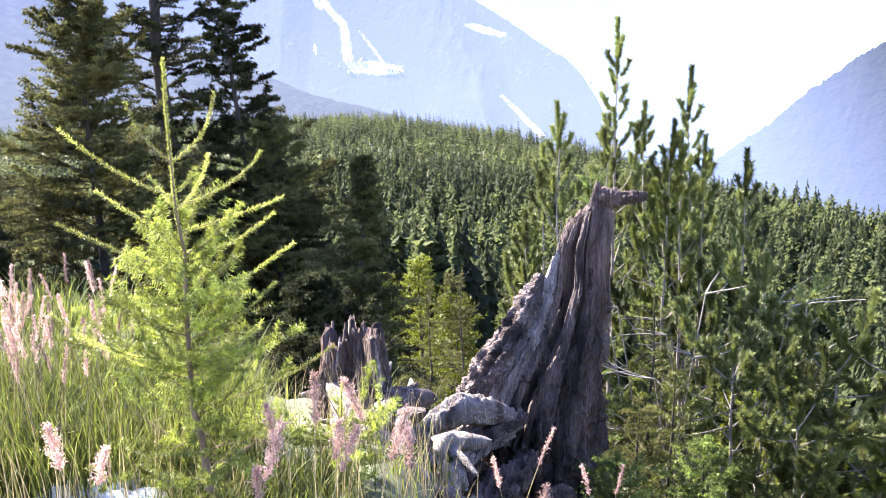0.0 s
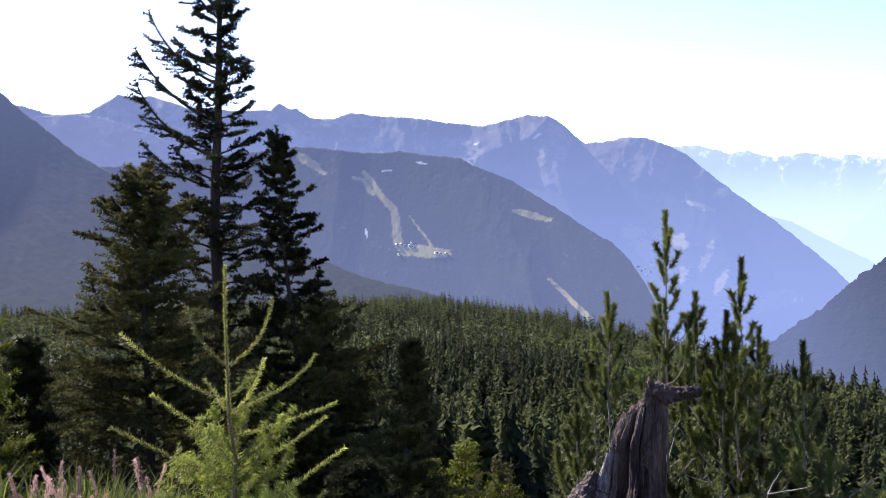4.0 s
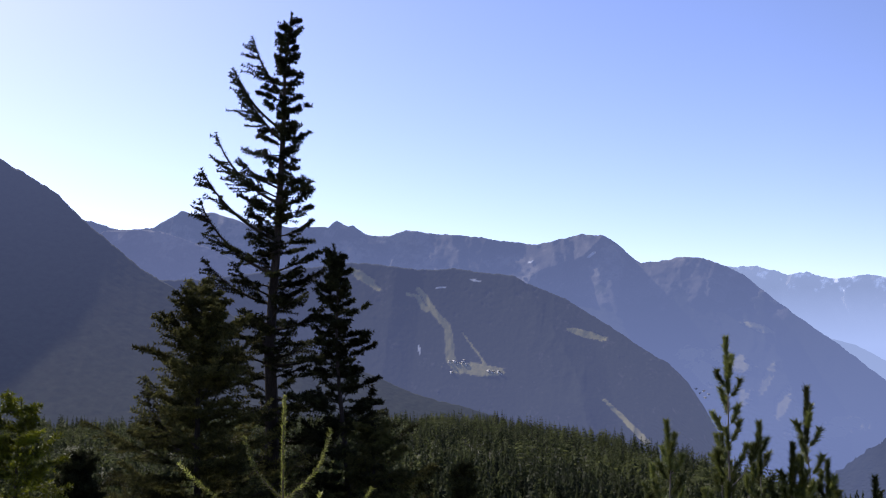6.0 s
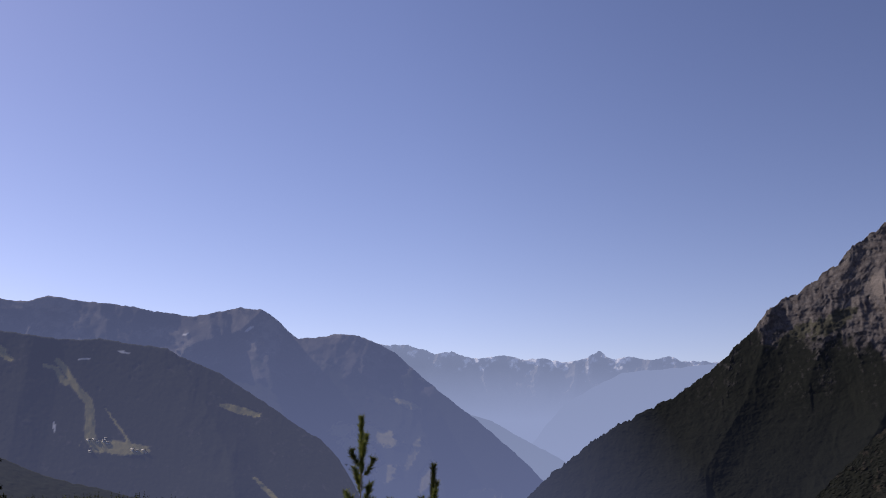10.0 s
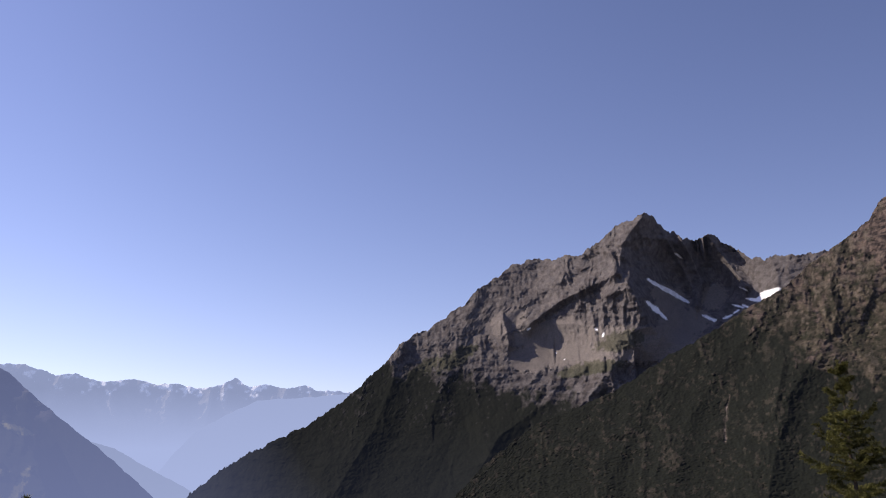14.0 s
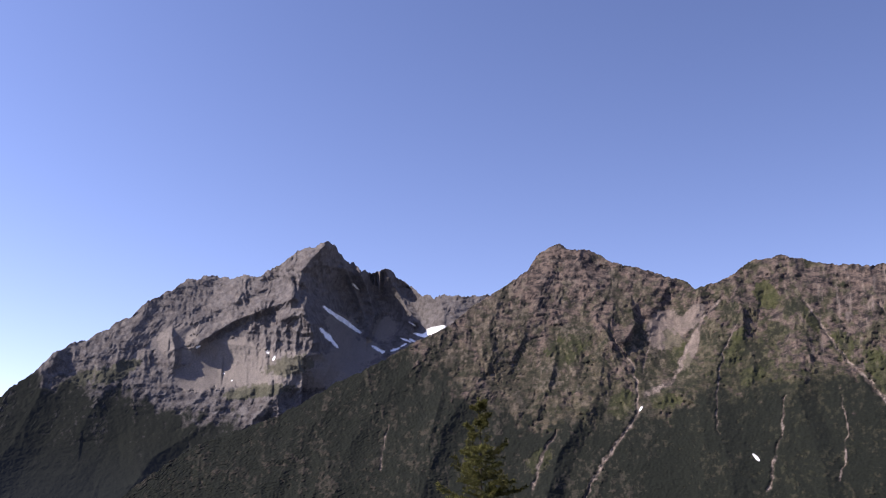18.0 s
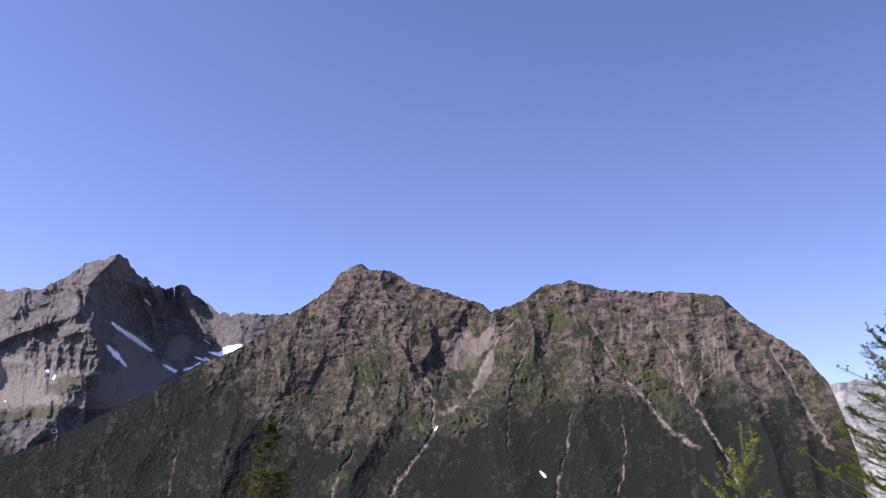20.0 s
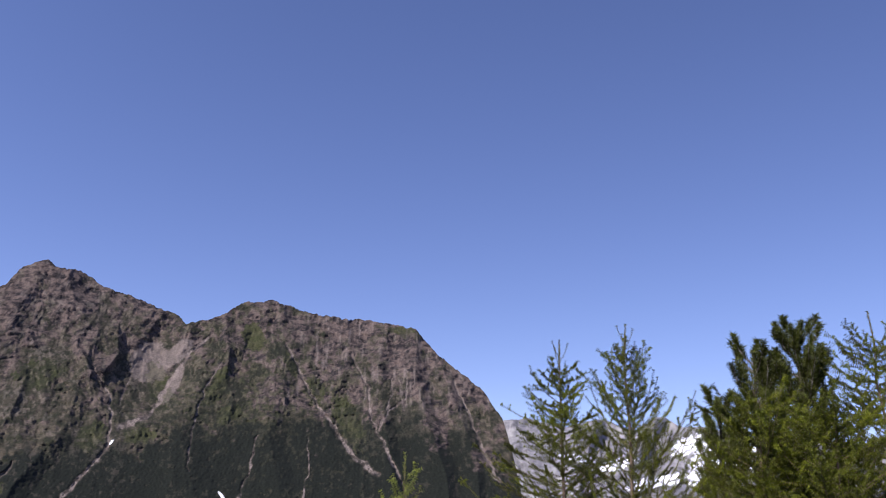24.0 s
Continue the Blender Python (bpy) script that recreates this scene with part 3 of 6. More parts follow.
def brown_cover(az, el, rough, gul, below):
    n, m, f = fbm(az * 0.8, el * 0.8, 5, 71), fbm(az * 3.5, el * 3.5, 4, 77), fbm(az * 5.0, el * 4.6, 4, 78, 0.65)
    streak = fbm(az * 5.0 + 0.4 * m, el * 0.9, 4, 73, 0.6)
    line = np.interp(az, [36, 48, 55, 60, 66, 70, 73, 76, 80, 86, 90, 93], [13, 13, 10.5, 6.4, 5.0, 5.6, 7.0, 7.2, 7.4, 7.6, 6.6, 5.0])
    forest = step01(line + 1.8 * n + 1.4 * m + 0.6 * f - el, -0.4, 1.0)
    shrubs = step01(n * 0.8 + 0.6 * f + 0.4 * m - 0.09 * (el - np.interp(az, [58, 68, 74, 84, 90], [11.5, 11, 11.5, 8.6, 7.0])), -0.3, 0.3) * np.interp(az, [44, 56, 62, 70, 78, 90], [1.0, 0.85, 0.6, 0.7, 1.0, 0.7])
    grass = patches(az, el, [(72.0, 8.9, 0.7, 1.4, 22), (68.6, 5.9, 0.75, 0.95, -25), (83.2, 7.2, 0.75, 1.9, 26), (81.2, 8.9, 0.5, 0.9, 20), (77.3, 12.0, 0.7, 0.9, 30), (75.4, 9.0, 0.5, 1.3, -28), (71.2, 6.0, 1.0, 0.45, 12), (63.6, 2.6, 0.9, 0.6, 35), (79.6, 10.5, 0.35, 0.9, 25), (86.4, 12.6, 0.9, 0.25, 0), (76.2, 7.4, 0.9, 0.5, 10), (65.5, 9.2, 1.4, 0.9, 20)], 81, 0.5) * 0.85
    meadow, grass = grass, np.maximum(grass, shrubs * np.interp(az, [50, 64], [0.2, 0.7]))
    basin = patches(az, el, [(71.4, 10.2, 1.3, 1.2, 35), (73.0, 10.9, 0.5, 1.0, -40), (72.8, 9.0, 0.35, 1.3, -24)], 83, 0.22)
    scree = np.maximum(0.6 * basin, gul * (0.25 + 0.7 * step01(f + 0.3 * m, -0.3, 0.35)))
    pale = np.interp(az, [46, 52, 58, 62, 68, 74, 80], [0.1, 0.15, 0.3, 0.4, 0.38, 0.25, 0.2]) * step01(f + 0.25 * rough + 0.35 * n, 0.24, 0.46) + 0.5 * step01(streak, 0.12, 0.55) * step01(el, 5.5, 9) * step01(az, 76, 82)
    pale *= 1 - 0.75 * basin
    snow = patches(az, el, [(69.72, 5.6, 0.06, 0.17, -30), (76.05, 2.75, 0.3, 0.06, -48)], 85, 0.25)
    forest = forest * (1 - gul) * (1 - 0.8 * basin) * (1 - 0.85 * meadow) * (1 - 0.3 * step01(f + 0.4 * rough + 0.5 * n, 0.3, 0.55))
    shade = shrubs * step01(-f + 0.5 * n + 0.3 * m, -0.25, 0.3) * np.interp(az, [50, 60], [0.85, 0.85])
    return stack(np.maximum(forest, shade * (1 - basin)), np.maximum(grass * (1 - 0.85 * basin), 0.55 * meadow * basin) * (1 - gul) * (1 - 0.75 * pale), snow, np.maximum(scree, pale))


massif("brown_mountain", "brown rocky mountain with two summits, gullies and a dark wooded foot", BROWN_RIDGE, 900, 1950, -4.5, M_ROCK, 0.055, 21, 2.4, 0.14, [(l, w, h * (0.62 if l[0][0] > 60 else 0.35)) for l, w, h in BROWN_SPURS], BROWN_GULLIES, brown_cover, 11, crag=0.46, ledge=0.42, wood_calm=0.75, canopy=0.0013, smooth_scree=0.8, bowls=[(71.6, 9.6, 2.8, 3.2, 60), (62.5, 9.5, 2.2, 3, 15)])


# behind it: the dark peak with a cirque and snow
PEAK_RIDGE = [(9, -9), (17.5, -5), (20, -3.2), (21.6, -1.75), (22.9, -0.6), (25, 0.88), (27.4, 2.2), (29.7, 3.3), (31.6, 4.75), (32.3, 5.2), (33.4, 6.2), (34.7, 7.6), (35.05, 8.15), (36.9, 9.0), (37.4, 9.4), (38.7, 10.2), (39.1, 10.4),
              (39.9, 11.4), (41.0, 12.0), (42.05, 12.7), (43.2, 13.0), (44.2, 13.08), (44.7, 13.0), (45.5, 13.28), (46.4, 13.28), (46.9, 13.6), (47.4, 13.85), (48.0, 14.4), (48.6, 14.9), (49.3, 15.15), (49.75, 15.28), (49.98, 15.48), (50.87, 15.45), (51.2, 14.98),
              (51.75, 14.38), (52.1, 14.33), (52.6, 13.73), (52.85, 13.84), (53.5, 13.72), (54.05, 13.95), (54.6, 13.75), (54.85, 13.45), (55.6, 13.0), (56.05, 12.75), (56.5, 12.42), (57.1, 12.32), (58.4, 12.5), (59.5, 12.4), (60.6, 12.5), (63, 11), (66, 8)]
PEAK_SPURS = [
    ([(50.3, 15.4), (49.6, 14.6), (48.9, 13.7), (48.65, 12.3), (49.5, 10.8), (49.95, 9.5), (49.3, 8.5)], 5.2, 300),
    ([(48.6, 12.1), (46.7, 11.3), (44.95, 10.5), (43.1, 9.2)], 0.9, 55),
    ([(46.5, 13.2), (45.0, 11.8), (43.0, 10.4), (41.3, 9.56)], 1.6, 18),
    ([(41.5, 9.3), (41.7, 8.6), (41.75, 7.9)], 0.9, 42),
    ([(39.9, 11.3), (39.2, 9.6), (38.4, 7.6), (37.0, 4.0)], 2.0, 14),
    ([(52.6, 13.7), (53.2, 12.3), (53.55, 11.2), (53.1, 9.9)], 1.0, 85),
    ([(51.6, 14.0), (52.2, 12.8), (52.6, 11.8), (53.0, 10.8)], 0.5, 30),
    ([(54.1, 13.9), (55.0, 12.5), (56.0, 10.9)], 1.0, 80),
    ([(53.2, 9.9), (54.5, 9.0)], 0.4, 25),
    ([(35.0, 8.0), (34.5, 5.5), (33.5, 3.0), (31.0, -1.0)], 3.2, 25),
    ([(47.5, 6.0), (46.4, 4.6), (44.0, 2.5), (42, -1)], 1.4, 40),
    ([(44.5, 6.5), (44.0, 4.5), (41.0, 2.5), (39.5, 0), (38, -3)], 2.2, 30)]
PEAK_GULLIES = [([(41.3, -1.5), (41.8, 0.5), (44.5, 2.6), (46.5, 3.6)], 0.16, 14), ([(40.3, 0.2), (40.1, -0.6)], 0.15, 6)]


def peak_cover(az, el, rough, gul, below):
    n, m, f = fbm(az * 0.8, el * 0.8, 5, 171), fbm(az * 3.2, el * 3.2, 4, 177), fbm(az * 6.0, el * 5.0, 4, 178, 0.65)
    line = np.interp(az, [20, 30, 34, 38, 42, 48, 54], [9, 9, 7.0, 6.6, 5.2, 4.6, 4.4])
    forest = step01(line + 1.3 * n + 1.0 * m + 0.4 * f - el, -0.3, 0.9)
    scree = np.maximum(patches(az, el, [(45.5, 7.7, 4.2, 1.3, 6), (44.0, 8.6, 2.6, 0.8, 12), (41.5, 9.3, 1.6, 0.7, 30), (50.5, 7.6, 3.0, 0.9, 12), (49.5, 8.0, 2.4, 0.8, 8), (52.3, 8.9, 1.6, 0.9, 10), (43.0, 6.9, 1.4, 0.7, 0), (51.6, 10.3, 1.2, 0.9, -35), (54.2, 10.4, 0.7, 0.9, -40), (39.7, 8.4, 0.75, 0.16, 42), (47.9, 1.9, 1.0, 0.5, 20)], 183, 0.4) * (0.9 + 0.2 * m), gul)
    grass = patches(az, el, [(48.5, 8.0, 1.5, 0.6, 10), (38.5, 7.2, 1.6, 0.5, 30), (41.6, 3.9, 1.6, 0.22, 6), (36.5, 6.6, 1.2, 0.4, 30), (46.5, 6.4, 2.0, 0.4, 8)], 181, 0.6) * 0.6
    thin = 0.75 + 0.25 * step01(f, -0.5, 0.1)
    snow = patches(az, el, [(50.75, 11.35, 0.55, 0.10, -36), (51.8, 10.7, 0.85, 0.13, -34), (52.45, 10.25, 0.35, 0.10, -30), (50.35, 10.15, 0.3, 0.11, -48), (50.7, 9.8, 0.35, 0.17, -45), (51.1, 9.42, 0.35, 0.10, -48), (53.75, 9.15, 0.38, 0.09, -28), (54.1, 8.98, 0.15, 0.09, 0),
                            (54.85, 9.13, 0.3, 0.07, 22), (55.35, 9.4, 0.24, 0.06, 30), (55.5, 9.72, 0.38, 0.06, -18), (55.95, 9.68, 0.28, 0.06, -25), (56.45, 10.02, 0.5, 0.09, -14), (57.0, 10.15, 0.5, 0.2, 15), (57.4, 10.42, 0.62, 0.17, 10), (55.9, 10.7, 0.3, 0.04, -30), (51.3, 11.0, 0.5, 0.12, -35), (57.6, 10.3, 0.5, 0.22, 12),
                            (43.0, 8.9, 0.14, 0.06, 15), (47.1, 8.75, 0.13, 0.06, -30), (47.5, 8.4, 0.06, 0.16, -12), (44.6, 7.4, 0.05, 0.04, 0), (45.1, 7.0, 0.06, 0.04, 0), (52.3, 12.9, 0.3, 0.05, -40), (40.1, -0.2, 0.1, 0.5, -20)], 185, 0.3)
    pale = step01(f + 0.3 * rough, 0.0, 0.6) * 0.55 * step01(el, 5, 8) * np.interp(az, [34, 44, 49, 52], [1, 1, 0.7, 0.4])
    forest = forest * (1 - 0.9 * scree) * (1 - 0.5 * step01(f + 0.4 * rough, 0.35, 0.7) * step01(el, 1, 6))
    return stack(forest, grass, snow * thin, np.maximum(scree, pale))


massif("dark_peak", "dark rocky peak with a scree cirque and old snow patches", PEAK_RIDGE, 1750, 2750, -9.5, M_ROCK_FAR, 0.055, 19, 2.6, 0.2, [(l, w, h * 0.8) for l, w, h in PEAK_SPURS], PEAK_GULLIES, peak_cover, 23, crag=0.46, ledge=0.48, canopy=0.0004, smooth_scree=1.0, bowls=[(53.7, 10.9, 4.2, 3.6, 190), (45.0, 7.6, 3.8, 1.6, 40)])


def pale_cover(az, el, rough, gul, below):
    n, m = fbm(az * 0.9, el * 1.1, 4, 271), fbm(az * 3, el * 3, 4, 277)
    snow = patches(az, el, [(103.4, 5.5, 1.0, 0.5, 25), (104.2, 4.6, 1.4, 0.6, 60), (99.2, 4.5, 1.6, 0.3, 8), (97.0, 4.9, 1.2, 0.2, -10), (101.6, 3.5, 1.8, 0.35, 10), (106, 4.6, 2.0, 0.8, 20)], 285, 0.5)
    return stack(0, 0, snow, step01(n + m * 0.5, 0.1, 0.5))


massif("pale_snowy_mountain", "pale grey limestone mountain with bright snowfields", [(88, 5), (91, 6.6), (92.8, 7.15), (94, 7.3), (96.4, 6.75), (98.4, 7.2), (100.4, 6.4), (101.7, 7.15), (102.4, 7.1), (103.1, 6.55), (104.6, 6.5), (106, 6.0), (110, 5.6), (116, 5), (124, 3)],
       2500, 3600, -4, M_LIMESTONE, 0.08, 90, 2.6, 0.12, [([(101.8, 7.1), (100.8, 5.6), (99.8, 4.2), (99, 1)], 1.4, 120), ([(98.4, 7.1), (97.2, 5.4), (97, 3)], 1.2, 80)], (), pale_cover, 37)


# ahead: the wooded slope, the piste hill and the ranges across the valley
def wooded_cover(az, el, rough, gul, below):
    n, m = fbm(az * 1.2, el * 1.2, 4, 371), fbm(az * 6, el * 6, 3, 377)
    return stack(step01(0.8 + 0.3 * n + 0.35 * m, 0.15, 0.45), 0.04 * step01(n, 0.3, 0.6), 0, 0.08 * step01(n + 0.5 * m - 0.1 * below, 0.5, 0.8))


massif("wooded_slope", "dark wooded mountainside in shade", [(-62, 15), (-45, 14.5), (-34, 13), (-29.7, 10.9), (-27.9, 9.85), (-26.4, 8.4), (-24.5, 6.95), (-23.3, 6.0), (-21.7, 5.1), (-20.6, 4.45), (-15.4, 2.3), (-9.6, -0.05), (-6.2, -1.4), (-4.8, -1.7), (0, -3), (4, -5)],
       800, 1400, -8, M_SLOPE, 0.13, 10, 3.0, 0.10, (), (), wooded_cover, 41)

PISTES = [([(-7.4, 4.9), (-6.7, 4.7), (-6.45, 4.1), (-6.2, 3.95)], 0.26), ([(-6.75, 5.2), (-6.3, 4.75), (-5.7, 3.75), (-4.9, 2.9), (-4.75, 2.0), (-4.75, 1.3), (-4.6, 0.8)], 0.38),
          ([(-4.0, 2.6), (-3.4, 1.8), (-2.9, 1.1), (-2.5, 0.6)], 0.12), ([(4.6, -1.4), (5.2, -2.0), (6.1, -2.9), (7, -3.8)], 0.24)]


def piste_cover(az, el, rough, gul, below):
    n, m = fbm(az * 1.6, el * 1.6, 4, 471), fbm(az * 7, el * 7, 3, 477)
    grass = patches(az, el, [(-3.1, 0.33, 1.9, 0.42, -6), (3.6, 2.5, 1.35, 0.22, -14), (-10.2, 5.9, 0.9, 0.3, -30), (-9.4, 5.3, 0.5, 0.2, -30)], 481, 0.35)
    for line, w in PISTES:
        d, share = near_line(az + 0.08 * m, el + 0.06 * n, line)
        grass = np.maximum(grass, step01(1 - d / (w * (0.5 + 0.5 * share)), 0.0, 0.3))
    snow = patches(az, el, [(-5.3, 5.3, 0.3, 0.045, 8), (-3.2, 5.75, 0.35, 0.05, -12), (-6.6, 1.5, 0.07, 0.3, 15)], 485, 0.5) * 0.7
    return stack(step01(0.6 + 0.3 * m + 0.2 * n, 0.2, 0.5) * (1 - grass), grass, snow, 0.3 * step01(n, 0.3, 0.7))


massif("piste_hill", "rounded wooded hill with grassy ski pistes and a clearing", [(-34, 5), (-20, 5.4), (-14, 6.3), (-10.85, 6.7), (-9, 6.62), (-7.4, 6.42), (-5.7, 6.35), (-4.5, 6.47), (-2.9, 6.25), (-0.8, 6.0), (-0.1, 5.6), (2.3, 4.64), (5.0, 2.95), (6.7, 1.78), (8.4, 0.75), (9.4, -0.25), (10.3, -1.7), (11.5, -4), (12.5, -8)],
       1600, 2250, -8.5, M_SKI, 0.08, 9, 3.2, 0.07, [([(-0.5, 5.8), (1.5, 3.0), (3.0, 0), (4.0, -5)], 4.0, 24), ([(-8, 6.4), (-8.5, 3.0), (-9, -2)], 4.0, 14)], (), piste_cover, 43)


def ridge_cover(az, el, rough, gul, below):
    n, m = fbm(az * 0.9, el * 1.3, 4, 571), fbm(az * 5, el * 5, 3, 577)
    forest = step01(5.0 + 2.2 * n + 0.6 * m - el, 0, 0.8)
    grass = patches(az, el, [(13.9, 0.0, 0.25, 1.2, -25), (11.8, 1.0, 1.4, 0.5, -20), (9.6, 1.4, 0.8, 0.4, 10), (18.2, -2.4, 1.2, 0.35, -5), (14.6, -1.5, 0.35, 1.0, -20), (13.5, 2.9, 1.0, 0.2, -20), (10.6, 0.2, 1.4, 0.6, -30), (16.5, -3.0, 1.6, 0.4, 5), (12.2, -1.2, 0.9, 0.5, 20)], 581, 0.6)
    snow = patches(az, el, [(3.9, 7.3, 0.28, 0.08, 40), (0.2, 6.9, 0.15, 0.06, 20)], 585, 0.4)
    scree = step01(n + 0.4 * m, 0.05, 0.5) * step01(el, 4, 6)
    return stack(forest * (1 - grass), grass, snow, scree)


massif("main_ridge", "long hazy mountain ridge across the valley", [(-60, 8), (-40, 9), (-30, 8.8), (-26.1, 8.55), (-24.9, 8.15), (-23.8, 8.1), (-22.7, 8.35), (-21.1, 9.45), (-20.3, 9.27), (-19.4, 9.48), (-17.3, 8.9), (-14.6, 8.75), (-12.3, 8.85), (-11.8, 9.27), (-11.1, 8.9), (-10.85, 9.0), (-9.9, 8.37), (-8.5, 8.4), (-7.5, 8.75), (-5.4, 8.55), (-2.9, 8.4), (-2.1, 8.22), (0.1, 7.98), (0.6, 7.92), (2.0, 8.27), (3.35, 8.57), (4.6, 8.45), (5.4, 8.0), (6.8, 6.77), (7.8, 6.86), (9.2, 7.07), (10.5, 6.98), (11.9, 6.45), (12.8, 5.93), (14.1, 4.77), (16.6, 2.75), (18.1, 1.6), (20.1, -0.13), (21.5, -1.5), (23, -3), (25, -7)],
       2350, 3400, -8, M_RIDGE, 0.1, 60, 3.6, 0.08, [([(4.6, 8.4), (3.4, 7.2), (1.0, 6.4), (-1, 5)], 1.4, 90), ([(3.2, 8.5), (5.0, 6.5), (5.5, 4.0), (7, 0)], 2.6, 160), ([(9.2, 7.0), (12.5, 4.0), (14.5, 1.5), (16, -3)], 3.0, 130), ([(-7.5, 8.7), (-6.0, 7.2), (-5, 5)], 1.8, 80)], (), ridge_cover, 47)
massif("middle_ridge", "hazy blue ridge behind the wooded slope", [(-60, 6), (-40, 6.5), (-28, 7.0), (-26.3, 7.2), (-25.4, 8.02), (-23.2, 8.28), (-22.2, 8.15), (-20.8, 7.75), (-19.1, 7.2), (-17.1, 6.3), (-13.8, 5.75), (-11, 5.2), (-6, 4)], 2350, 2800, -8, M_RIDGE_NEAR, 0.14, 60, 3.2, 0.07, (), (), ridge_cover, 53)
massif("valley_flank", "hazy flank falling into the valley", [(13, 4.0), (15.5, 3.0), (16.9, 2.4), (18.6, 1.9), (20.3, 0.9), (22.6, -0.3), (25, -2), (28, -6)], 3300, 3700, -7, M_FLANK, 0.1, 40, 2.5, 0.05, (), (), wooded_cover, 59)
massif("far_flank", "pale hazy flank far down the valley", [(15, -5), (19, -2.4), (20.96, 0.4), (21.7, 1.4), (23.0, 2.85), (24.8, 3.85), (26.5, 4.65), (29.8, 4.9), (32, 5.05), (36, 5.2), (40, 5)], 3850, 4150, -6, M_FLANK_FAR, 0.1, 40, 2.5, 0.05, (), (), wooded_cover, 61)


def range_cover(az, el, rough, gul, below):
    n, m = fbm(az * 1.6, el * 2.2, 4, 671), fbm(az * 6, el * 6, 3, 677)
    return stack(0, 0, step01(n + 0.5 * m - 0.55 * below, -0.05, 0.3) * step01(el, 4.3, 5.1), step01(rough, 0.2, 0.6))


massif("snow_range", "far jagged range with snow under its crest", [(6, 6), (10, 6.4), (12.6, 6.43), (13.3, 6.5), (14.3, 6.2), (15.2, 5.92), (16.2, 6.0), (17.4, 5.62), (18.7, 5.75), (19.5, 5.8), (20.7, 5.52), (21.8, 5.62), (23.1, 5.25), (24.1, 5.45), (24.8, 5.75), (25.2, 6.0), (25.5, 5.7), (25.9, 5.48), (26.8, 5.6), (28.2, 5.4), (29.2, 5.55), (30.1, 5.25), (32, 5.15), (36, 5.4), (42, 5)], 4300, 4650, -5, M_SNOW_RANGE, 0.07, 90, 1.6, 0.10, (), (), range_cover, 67)


